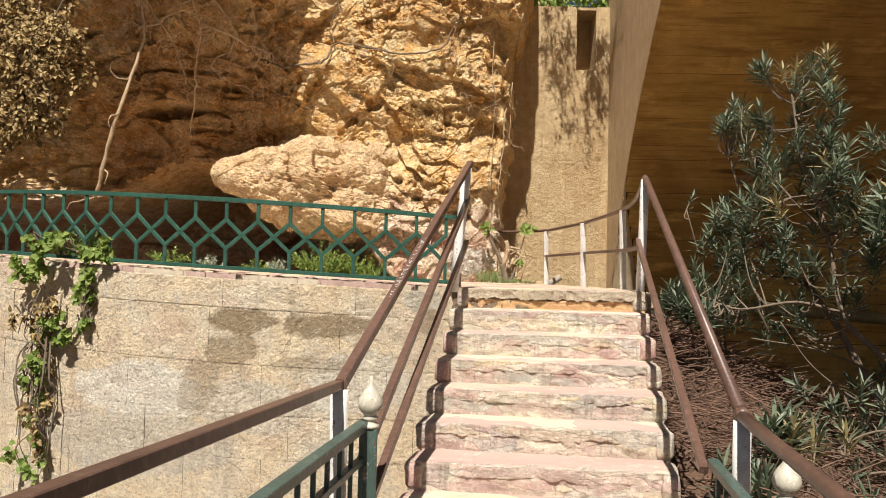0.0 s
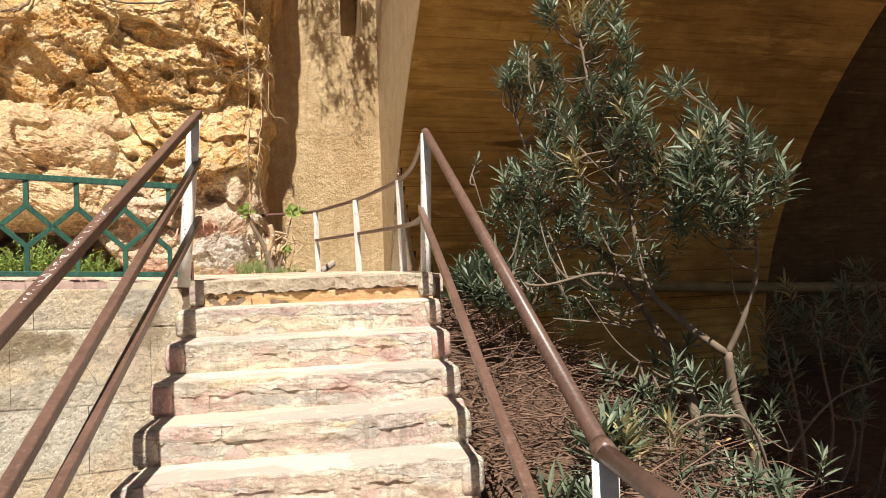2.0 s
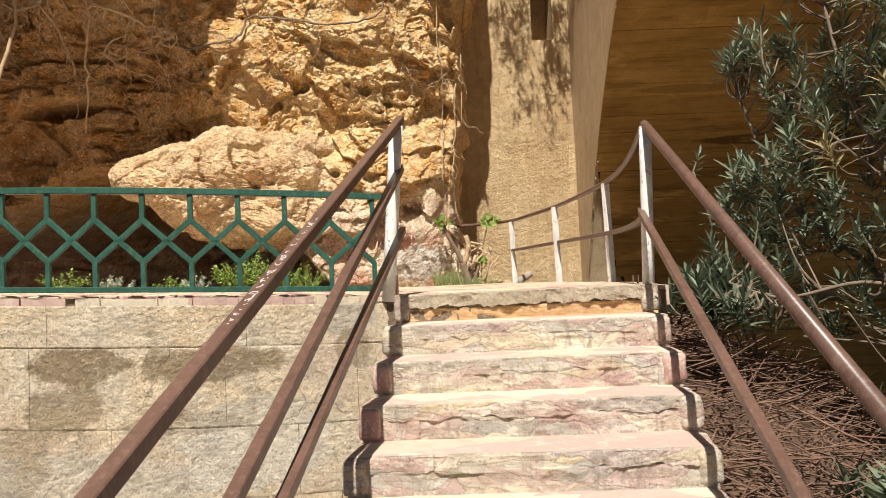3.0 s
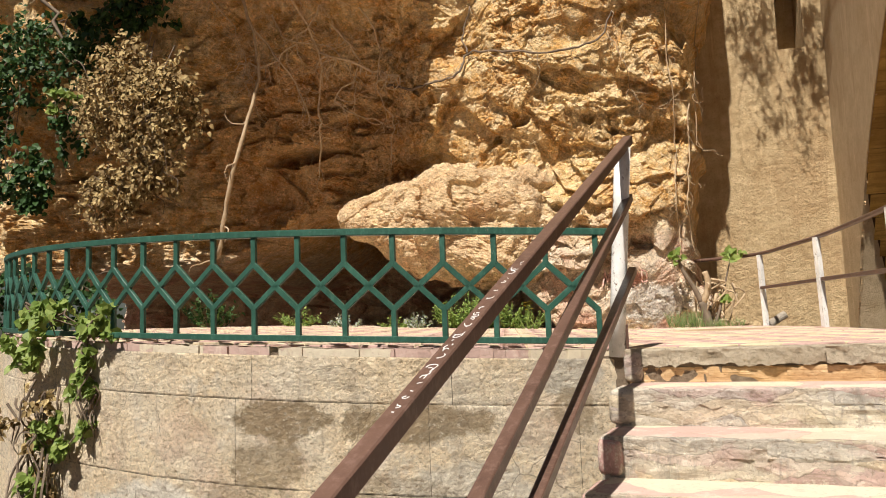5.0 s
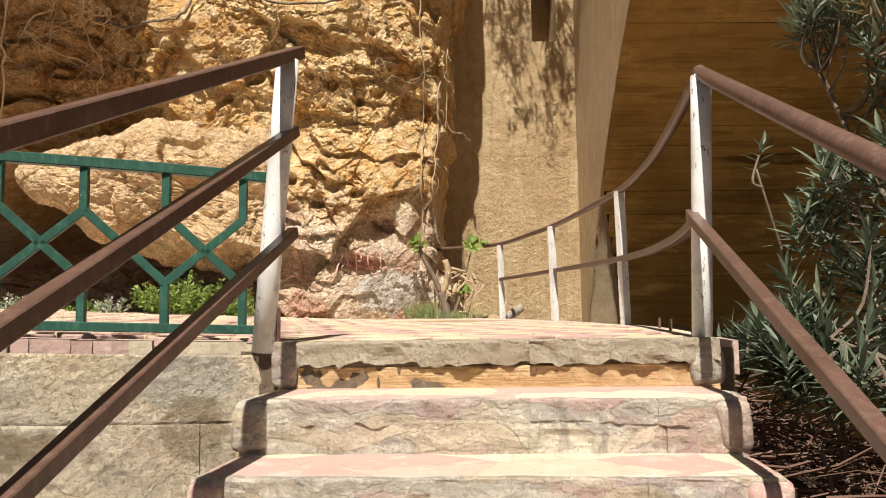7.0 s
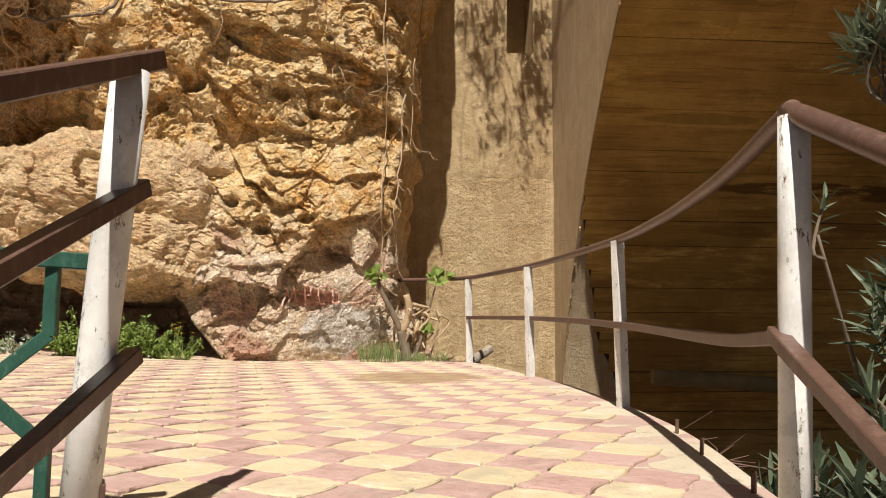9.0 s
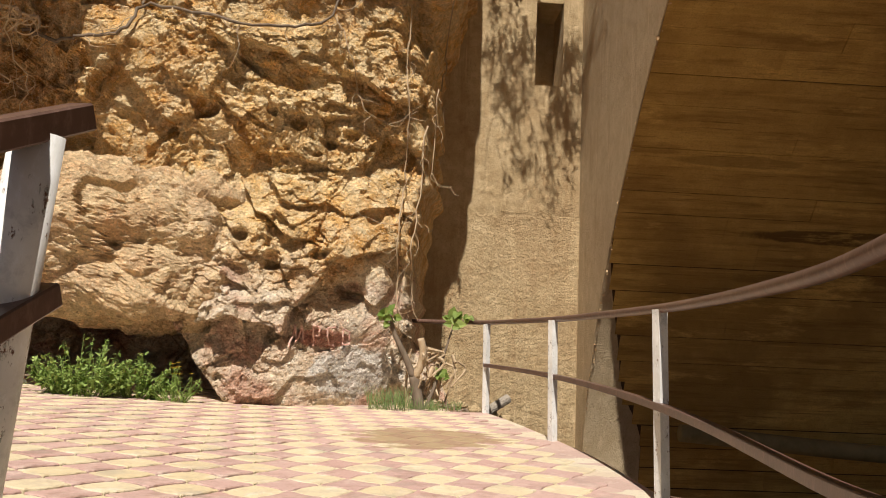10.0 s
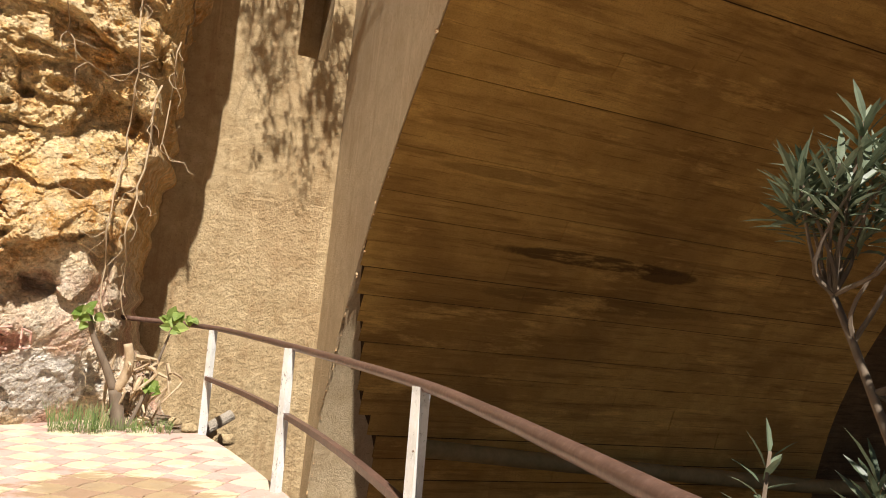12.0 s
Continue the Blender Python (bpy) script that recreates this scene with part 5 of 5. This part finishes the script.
oleander("oleander sprays reaching over the landing edge under the arch", [
    ([(1.75, 1.0, -0.8), (1.72, 1.1, -0.1), (1.75, 1.2, 0.55)], 0.014, 0.006),
    ([(1.75, 1.0, -0.8), (1.5, 1.0, 0.2), (1.33, 0.95, 0.75)], 0.012, 0.005),
], [((1.40, 1.0, 0.88), (0.03, 0.03, 0.02), 1), ((1.8, 1.1, 0.75), (0.1, 0.1, 0.08), 3)], 35, 12, 0.10, 0.017)

# dead twigs and litter on the slope
rng = random.Random(77)
twigs = []
for i in range(6400):
    x, y = 0.62 + rng.random() ** 1.4 * 5.2, rng.uniform(-2.6, 3.2)
    if inside(x, y, OUTLINE):
        continue
    z = ground_height(x, y) + rng.uniform(0.0, 0.28) * (1 if x > 0.95 else 0.4)
    a, l = rng.uniform(0, math.tau), rng.uniform(0.12, 0.5)
    d = Vector((math.cos(a), math.sin(a), rng.uniform(-0.35, 0.35)))
    p = Vector((x, y, z))
    pts = [p, p + d * l * 0.5 + unit(rng) * l * 0.12, p + d * l + unit(rng) * l * 0.15]
    r = rng.uniform(0.0025, 0.0075)
    twigs.append(sweep(pts, 4, [r, r * 0.8, r * 0.4], ends=False))
tagged(part("dead_twigs", joined(twigs), TWIG), "tangled reddish-brown dead twigs on the slope", "twigs", kind="stuff")
tagged(part("fallen_leaves", leaf_mass(rng, [((1.6 + 0.4 * k, -1.6 + 0.9 * k, ground_height(1.6 + 0.4 * k, -1.6 + 0.9 * k) + 0.08), (0.8, 0.7, 0.1), 40) for k in range(4)], 0.09, 0.25), DEAD_LEAF), "dry fallen leaves among the twigs", "leaves", kind="stuff")


# ---------------------------------------------------------------- plants at the foot of the cliff
def weed(name, label, centre, radii, stems, leaves, size, material, seed, wide=0.5, flowers=0):
    rng = random.Random(seed)
    thing = empty(name, label, "plant", "weeds at the cliff foot")
    stalks, green, tips = [], [], []
    base = Vector((centre[0], centre[1], 0.0))
    z0 = lift(base).z
    for _ in range(stems):
        u = unit(rng)
        tip = Vector((centre[0] + u.x * radii[0], centre[1] + u.y * radii[1], z0 + radii[2] * rng.uniform(0.35, 1.0) * (1.05 - 0.45 * abs(u.x))))
        foot = Vector((centre[0] + u.x * radii[0] * 0.4, centre[1] + u.y * radii[1] * 0.4, z0 - 0.02))
        pts = [foot, foot.lerp(tip, 0.55) + unit(rng) * 0.02, tip]
        stalks.append(stem(pts, 0.004, 0.002, 4, 3))
        tips.append(tip)
        for k in range(leaves):
            v = rng.uniform(0.15, 1.0)
            p = foot.lerp(tip, v) + unit(rng) * 0.02
            d = unit(rng) + Vector((0, 0, 0.5))
            s = size * rng.uniform(0.6, 1.2)
            green.append(leaf_shape(p, d, Vector((0, 0, 1)) + unit(rng) * 0.5, s, s * wide, 0.3, 0.2, "broad"))
    tagged(part("stalk_tuft", joined(stalks), WEED, thing), kind="stuff")
    tagged(part("foliage", joined(green), material, thing), kind="stuff")
    for t in sorted(tips, key=lambda v: -v.z)[:flowers]:
        t = t + Vector((0, -0.03, 0.03))
        flower = part("flower", sweep([t, t + Vector((0, 0, 0.006))], 6, 0.006), LEAF_DRY, thing, "small yellow flower")
        for k in range(7):
            part("petal", leaf_shape(t, Vector((math.cos(k * 0.9), math.sin(k * 0.9), 0.35)), Vector((0, 0, 1)), 0.028, 0.012), PETAL, flower)
    return thing


weed("weed_bush", "bright green leafy weed bush at the cliff foot", (-2.88, 5.55, 0), (0.46, 0.24, 0.52), 80, 22, 0.045, WEED, 41)
weed("weed_bush", "bright green leafy weed bush at the cliff foot", (-2.46, 5.65, 0), (0.30, 0.18, 0.40), 44, 22, 0.042, WEED, 42)
weed("flowering_weed", "grassy weed with small yellow flowers", (-2.12, 5.6, 0), (0.24, 0.14, 0.32), 34, 10, 0.05, WEED, 43, 0.2, 9)
weed("downy_weed", "low pale downy weed", (-3.55, 5.55, 0), (0.22, 0.15, 0.2), 18, 9, 0.05, WHITE_LEAF, 44)
weed("downy_weed", "low pale downy weed", (-4.6, 5.7, 0), (0.3, 0.15, 0.18), 18, 9, 0.05, WHITE_LEAF, 45)
weed("low_weed", "low green weed on the cave floor", (-5.3, 5.7, 0), (0.35, 0.15, 0.26), 26, 12, 0.05, WEED, 46)
weed("low_weed", "low green weed on the cave floor", (-3.95, 5.8, 0), (0.25, 0.15, 0.15), 16, 10, 0.05, WEED, 47)
weed("low_weed", "low green weed beside the fence end", (-6.6, 5.6, 0), (0.5, 0.2, 0.5), 30, 14, 0.07, IVY, 48)


def grass(label, x0, x1, y, height, count, seed):
    rng = random.Random(seed)
    blades = []
    for _ in range(count):
        p = Vector((rng.uniform(x0, x1), y + rng.uniform(-0.08, 0.12), -0.01))
        d = Vector((rng.uniform(-0.35, 0.35), rng.uniform(-0.35, 0.2), 1))
        blades.append(leaf_shape(p, d, Vector((0, -1, 0.1)) + unit(rng) * 0.4, height * rng.uniform(0.3, 1.1), 0.0042, 0.2, 0.4))
    tagged(part("grass_tuft", joined(blades), GRASS), label, "grass", kind="stuff")


grass("green grass tuft against the painted rock", -0.45, -0.05, 6.22, 0.24, 190, 51)
grass("short green grass under the fig sapling", -0.05, 0.45, 6.35, 0.13, 170, 52)

fig = empty("fig_sapling", "gnarled fig sapling growing out of the cliff foot", "sapling")
part("trunk", stem([(0.06, 6.42, -0.08), (0.02, 6.45, 0.15), (-0.02, 6.45, 0.32)], 0.06, 0.05, 9), BARK, fig, smooth=True)
part("limb", stem([(-0.02, 6.45, 0.30), (-0.12, 6.42, 0.52), (-0.24, 6.4, 0.75), (-0.31, 6.4, 1.0)], 0.04, 0.015, 8), BARK, fig, smooth=True)
part("limb", stem([(-0.01, 6.45, 0.30), (0.05, 6.42, 0.45), (0.06, 6.4, 0.58), (0.03, 6.4, 0.70)], 0.045, 0.035, 8), ROOT, fig, "sawn pale stub", True)
part("limb", stem([(0.10, 6.5, -0.05), (0.22, 6.55, 0.3), (0.30, 6.62, 0.6), (0.38, 6.65, 0.88)], 0.02, 0.008, 7), BARK, fig, smooth=True)
rng = random.Random(61)
part("leaves", leaf_mass(rng, [((0.42, 6.62, 0.92), (0.18, 0.15, 0.10), 24), ((-0.28, 6.35, 0.88), (0.08, 0.08, 0.14), 12), ((0.26, 6.5, 0.32), (0.07, 0.07, 0.08), 9)], 0.095, 0.85, 0.2), VINE_LEAF, fig, "bright green fig leaves")
knots = []
for i in range(26):
    a = rng.uniform(0, 1)
    p = Vector((rng.uniform(-0.1, 0.42), rng.uniform(6.45, 6.75), rng.uniform(-0.05, 0.65)))
    knots.append(stem([p, p + unit(rng) * 0.14, p + Vector((rng.uniform(-0.1, 0.1), 0, -0.25)) + unit(rng) * 0.08], rng.uniform(0.01, 0.028), 0.008, 6, 3))
tagged(part("root_tangle", joined(knots), ROOT, fig, "tangled old roots on the rock"), kind="stuff")


# ---------------------------------------------------------------- vines and roots on the cliff
def on_cliff(x, z, out=0.05):
    return Vector((x, min(cliff_depth(x + a, z + b) for a in (-0.05, 0, 0.05) for b in (-0.05, 0, 0.05)) - out, z))


def vine(label, line, r0, r1, material, rootlets, seed, out=0.04, name="creeping_vine"):
    rng = random.Random(seed)
    thing = empty(name, label, "vine", "bare vines on the cliff")
    flat = spline([(x, 0, z) for x, z in line], 5)
    pts = [on_cliff(p.x, p.z, out) + Vector((rng.uniform(-0.02, 0.02), rng.uniform(-0.03, 0.0), rng.uniform(-0.02, 0.02))) for p in flat]
    n = len(pts) - 1
    if name == "leaning_trunk":
        front = min(p.y for p in pts)
        for p in pts:
            p.y = front + 0.1 * math.sin(p.z * 2)
    part("main_stem", sweep(pts, 7, [(r0 + (r1 - r0) * i / n) * (0.72 if material is BARE_ROOT else 1.0) * rng.uniform(0.85, 1.15) for i in range(n + 1)]), material, thing, smooth=True)
    bits = []
    for _ in range(rootlets):
        p = rng.choice(pts)
        run = [p]
        d = Vector((rng.uniform(-0.6, 0.6), -0.2, -1)).normalized()
        for _ in range(rng.randint(3, 6)):
            d = (d + unit(rng) * 0.85).normalized()
            q = run[-1] + d * rng.uniform(0.06, 0.13)
            q.y = min(q.y, on_cliff(q.x, q.z, 0.015).y)
            run.append(q)
        bits.append(stem(run, max(0.0035, r1 * 0.45), 0.002, 5, 3))
    if bits:
        tagged(part("rootlet_tangle", joined(bits), material if material is BARE_ROOT else ROOT, thing), kind="stuff")
    return thing


vine("dark woody vine sagging across the cliff face", [(-4.12, 3.63), (-3.74, 3.46), (-3.37, 3.46), (-2.98, 3.51), (-2.83, 3.8), (-2.34, 3.75), (-1.85, 3.63), (-1.42, 3.67), (-1.08, 3.86), (-0.9, 4.2)], 0.018, 0.013, BARK, 16, 71)
vine("thin dark vine climbing the cliff", [(-2.83, 3.8), (-2.95, 4.1), (-2.8, 4.5)], 0.014, 0.010, BARK, 3, 72)
vine("thin pale root hanging down the cliff edge", [(-0.22, 4.3), (-0.24, 3.47), (-0.19, 2.75), (-0.23, 2.1), (-0.24, 1.3), (-0.2, 0.7)], 0.008, 0.006, ROOT, 16, 73)
vine("thin pale looping root on the cliff", [(-1.0, 3.95), (-0.78, 3.42), (-0.68, 3.03), (-0.41, 2.94), (-0.12, 3.1)], 0.006, 0.004, ROOT, 5, 74)
vine("pale forked root hanging on the shaded cliff", [(-5.36, 5.0), (-5.1, 4.2), (-5.18, 3.64), (-5.22, 3.07), (-5.39, 2.45)], 0.028, 0.014, BARE_ROOT, 26, 75, 0.14)
vine("pale crooked root on the shaded cliff", [(-6.1, 4.7), (-5.61, 3.92), (-5.35, 3.3)], 0.022, 0.013, BARE_ROOT, 26, 76, 0.14)
vine("pale crooked root on the shaded cliff", [(-4.84, 4.5), (-4.5, 3.98), (-4.92, 3.45), (-4.34, 3.2)], 0.022, 0.013, BARE_ROOT, 28, 77, 0.14)
vine("pale root looping down the shaded cliff", [(-4.3, 4.6), (-4.15, 4.1), (-4.3, 3.6), (-4.1, 3.1), (-4.25, 2.6)], 0.016, 0.008, BARE_ROOT, 16, 85, 0.14)
vine("pale root looping down the shaded cliff", [(-5.7, 4.7), (-5.5, 4.35), (-4.9, 4.2), (-4.6, 3.7), (-4.7, 3.2)], 0.015, 0.008, BARE_ROOT, 16, 86, 0.14)
vine("woody vine running across the cliff", [(-5.1, 4.15), (-4.34, 3.85), (-3.9, 3.66)], 0.024, 0.025, BARE_ROOT, 24, 78, 0.14)
vine("pale crooked root on the shaded cliff", [(-6.4, 4.2), (-5.9, 4.05), (-5.4, 4.3), (-4.9, 4.7)], 0.021, 0.013, BARE_ROOT, 28, 79, 0.14)
vine("thick bare trunk leaning against the cliff", [(-6.0, 5.0), (-5.78, 3.9), (-5.92, 2.9), (-6.2, 1.95), (-6.42, 1.2)], 0.020, 0.032, ROOT, 6, 80, 0.12, "leaning_trunk")
vine("bundle of hanging roots on the cliff", [(-6.6, 5.2), (-6.35, 4.4), (-6.3, 3.6)], 0.011, 0.008, BARE_ROOT, 48, 81, 0.15)
vine("bare branch leaning out of the ivy", [(-9.4, 5.4), (-8.81, 4.34), (-8.29, 4.1)], 0.03, 0.02, BARK, 4, 82, 0.5)
vine("thin roots hanging beside the concrete pier", [(0.25, 4.6), (0.2, 3.9), (0.1, 3.3), (0.08, 2.5)], 0.010, 0.005, ROOT, 9, 83, 0.05)
vine("roots hanging at the cliff edge", [(0.0, 3.0), (-0.05, 2.2), (-0.1, 1.6), (-0.05, 1.1)], 0.010, 0.006, ROOT, 9, 84, 0.03)


def creeper(name, label, blobs, size, wide, material, seed, stems=12, category="creeper"):
    rng = random.Random(seed)
    thing = empty(name, label, category)
    tagged(part("foliage", leaf_mass(rng, blobs, size, wide), material, thing), kind="stuff")
    runs = []
    for _ in range(stems):
        c, r, n = rng.choice(blobs)
        a = Vector(c) + Vector((rng.uniform(-1, 1) * r[0], 0, rng.uniform(0.2, 1) * r[2]))
        b = Vector(c) + Vector((rng.uniform(-1, 1) * r[0], rng.uniform(-0.6, 0.4) * r[1], -rng.uniform(0.3, 1.2) * r[2]))
        runs.append(stem(crooked(a, b, rng), 0.008, 0.003, 5, 3))
    tagged(part("stem_tangle", joined(runs), BARK, thing), kind="stuff")
    return thing


creeper("dry_creeper", "hanging mass of dead brown creeper leaves on the cliff", [((-7.75, 5.0, 3.55), (0.75, 0.30, 0.85), 2070), ((-7.25, 4.95, 3.1), (0.5, 0.3, 0.75), 1150), ((-7.9, 5.1, 2.15), (0.55, 0.28, 0.45), 965), ((-6.85, 5.05, 3.35), (0.5, 0.3, 0.8), 1426), ((-7.2, 5.1, 2.35), (0.5, 0.28, 0.5), 965)], 0.078, 0.62, DEAD_LEAF, 91, 30)
creeper("ivy", "dark green ivy hanging over the shaded cliff", [((-9.6, 5.5, 4.5), (1.3, 0.4, 0.8), 1440), ((-8.0, 5.6, 5.0), (0.9, 0.35, 0.4), 800), ((-9.75, 5.4, 2.55), (0.55, 0.3, 0.55), 672), ((-8.9, 5.5, 3.3), (0.35, 0.25, 0.7), 256), ((-10.6, 5.4, 3.4), (0.8, 0.3, 1.2), 800)], 0.095, 0.8, IVY, 92, 26)
creeper("ivy", "dark green ivy spreading at the end of the landing", [((-8.72, 5.3, 0.58), (0.75, 0.25, 0.5), 780), ((-9.72, 5.3, 0.68), (0.7, 0.25, 0.6), 630)], 0.085, 0.8, IVY, 98, 14)
creeper("ivy", "patch of brighter ivy leaves on the cliff", [((-8.85, 5.3, 3.65), (0.26, 0.15, 0.24), 70)], 0.12, 0.8, VINE_LEAF, 93, 4)
creeper("wall_vine", "bright green vine hanging over the retaining wall", [((-3.58, -0.12, 0.24), (0.22, 0.12, 0.10), 114), ((-3.95, -0.05, 0.27), (0.25, 0.14, 0.12), 133), ((-3.70, -0.10, -0.02), (0.09, 0.07, 0.24), 133), ((-3.66, -0.12, -0.26), (0.07, 0.06, 0.16), 68),
        ((-3.92, -0.06, -0.42), (0.18, 0.08, 0.14), 114), ((-4.25, 0.05, 0.15), (0.22, 0.14, 0.25), 171), ((-4.15, 0.0, -0.7), (0.16, 0.1, 0.4), 152), ((-4.2, 0.0, -1.3), (0.2, 0.1, 0.4), 95)], 0.058, 0.85, VINE_LEAF, 94, 22)
creeper("withered_creeper", "brown withered creeper hanging at the wall", [((-4.12, -0.05, -0.35), (0.20, 0.12, 0.30), 192), ((-4.1, -0.05, -0.95), (0.14, 0.1, 0.5), 96)], 0.055, 0.5, DEAD_LEAF, 95, 26)
creeper("pier_top_bush", "green bush on top of the concrete pier", [((1.3, 8.9, 5.85), (1.2, 0.5, 0.35), 500), ((2.1, 8.7, 5.75), (0.5, 0.4, 0.25), 200), ((0.2, 8.8, 6.0), (0.8, 0.5, 0.4), 200)], 0.13, 0.4, WEED, 96, 20, "bush")
creeper("overhanging_branches", "leafy branches hanging out over the pier", [((1.24, 6.35, 7.2), (0.65, 0.25, 1.4), 620), ((0.75, 6.4, 7.9), (0.4, 0.25, 0.8), 220), ((1.60, 6.4, 7.6), (0.35, 0.25, 0.9), 300)], 0.12, 0.19, IVY, 97, 26, "branches")


# ---------------------------------------------------------------- small things
red = empty("rock_graffiti", "faded red spray marks on the grey rock", "graffiti")
for x0, run in ((-1.22, ((0, -0.12), (0.02, 0.10), (0.05, -0.08), (0.09, 0.10), (0.11, -0.10))), (-1.02, ((0, -0.1), (0.01, 0.1), (0.07, 0.08), (0.06, 0.0), (0.0, 0.0))), (-0.88, ((0.07, 0.09), (0.0, 0.08), (0.0, -0.08), (0.07, -0.09))), (-0.74, ((0.0, -0.08), (0.0, 0.08), (0.06, 0.05), (0.06, -0.07), (0.0, -0.08)))):
    pts = []
    for a, b in zip(run, run[1:]):
        for u in (0, 0.25, 0.5, 0.75):
            x, z = x0 + a[0] + (b[0] - a[0]) * u, 0.68 + a[1] + (b[1] - a[1]) * u
            pts.append(on_cliff(x, z, -0.004))
    part("stroke", sweep(pts, 6, 0.009), INK_RED, red)


def stone(x, y, z, r, seed, material):
    rng = random.Random(seed)
    bm = bmesh.new()
    bmesh.ops.create_icosphere(bm, subdivisions=3, radius=1)
    for v in bm.verts:
        c = v.co.copy()
        v.co = Vector((c.x * r * rng.uniform(0.99, 1.01), c.y * r * 0.8, c.z * r * 0.65)) * (1 + 0.28 * noise.fractal(c * 1.3 + Vector((seed, 0, 0)), 1, 2, 3)) + Vector((x, y, z))
    return tagged(part("loose_stone", bm, material, smooth=True), "loose grey stone at the landing corner", "stone", "loose stones")


for i, (x, y, z, r) in enumerate(((0.62, 6.62, 0.0, 0.07), (0.78, 6.75, -0.05, 0.09), (0.95, 6.7, -0.1, 0.08), (0.5, 6.75, 0.03, 0.06), (-1.9, 5.72, 0.02, 0.05), (-1.5, 5.6, 0.02, 0.04))):
    stone(x, y, z, r, i + 3, PIER)
tagged(part("broken_pipe", sweep([(0.74, 6.62, -0.02), (0.98, 6.72, 0.12)], 12, 0.05), DECK), "broken grey cement pipe stub on the landing corner", "pipe")
# cut-off bolts on the landing edge
for x, y in ((0.90, 0.98), (1.0, 1.45), (0.80, 0.42)):
    tagged(part("bolt_stub", sweep([(x, y, -0.03), (x + 0.003, y, 0.045)], 8, 0.008), TWIG), "rusty cut-off bolt stub in the landing edge", "bolt", "bolt stubs")


# ---------------------------------------------------------------- paving of the landing
def paver_mesh(name, material, bulge, side=0.2055, thick=0.034):
    h = side / 2 - 0.003
    ring = []
    for (x0, y0), (x1, y1) in (((-h, -h), (h, -h)), ((h, -h), (h, h)), ((h, h), (-h, h)), ((-h, h), (-h, -h))):
        nx, ny = (y1 - y0) / (2 * h), -(x1 - x0) / (2 * h)
        for u, w in ((0.0, 0.0), (0.14, -0.45), (0.28, 0.7), (0.42, 1.0), (0.58, 1.0), (0.72, 0.7), (0.86, -0.45)):
            ring.append((x0 + (x1 - x0) * u + nx * bulge * w, y0 + (y1 - y0) * u + ny * bulge * w))
    n = len(ring)
    verts = [(x * 0.965, y * 0.965, 0) for x, y in ring] + [(x, y, -0.005) for x, y in ring] + [(x, y, -thick) for x, y in ring]
    faces = [tuple(range(n))] + [(i + n, (i + 1) % n + n, (i + 1) % n, i) for i in range(n)] + [(i + 2 * n, (i + 1) % n + 2 * n, (i + 1) % n + n, i + n) for i in range(n)]
    return mesh_of(name, verts, faces, material)


def build_paving():
    turn = radians(56)
    e1, e2 = Vector((math.cos(turn), math.sin(turn), 0)) * 0.2055, Vector((math.sin(turn), -math.cos(turn), 0)) * 0.2055
    origin = Vector((-0.43, 0.53, 0))
    yellow, pink = paver_mesh("paver", YELLOW, 0.008), paver_mesh("paver", PINK, -0.008)
    edge_poly = OUTLINE
    rest = {0: [], 1: []}
    rng = random.Random(4)
    for i in range(-40, 41):
        for j in range(-40, 41):
            p = origin + e1 * i + e2 * j
            if not (-5.9 < p.x < 1.05 and -0.05 < p.y < 7.0):
                continue
            kind = (i + j) % 2
            corners = [p + e1 * a * 0.5 + e2 * b * 0.5 for a, b in ((1, 1), (1, -1), (-1, 1), (-1, -1))]
            if not all(inside(c.x + 0.10 * (c.x > 0.3), c.y - 0.02, edge_poly) and (c.x < -0.85 or c.y > -0.03) for c in corners):
                continue
            m = Matrix.Translation(lift(p) + Vector((0, 0, rng.uniform(-0.003, 0.002)))) @ Euler((rng.uniform(-0.008, 0.008), rng.uniform(-0.008, 0.008) + 0.04 * (p.x < -0.8), turn + rng.uniform(-0.012, 0.012))).to_matrix().to_4x4()
            if -1.9 < p.x and p.y < 3.4:
                ob = new("paver", pink if kind else yellow)
                ob.parent = landing
                ob.matrix_basis = m
            else:
                me = pink if kind else yellow
                rest[kind].append(([m @ v.co for v in me.vertices], [tuple(f.vertices) for f in me.polygons]))
    for kind, mat in ((0, YELLOW), (1, PINK)):
        tagged(part("far_pavers", joined(rest[kind]), mat, landing, "pink and yellow pavers"), kind="stuff")


build_paving()
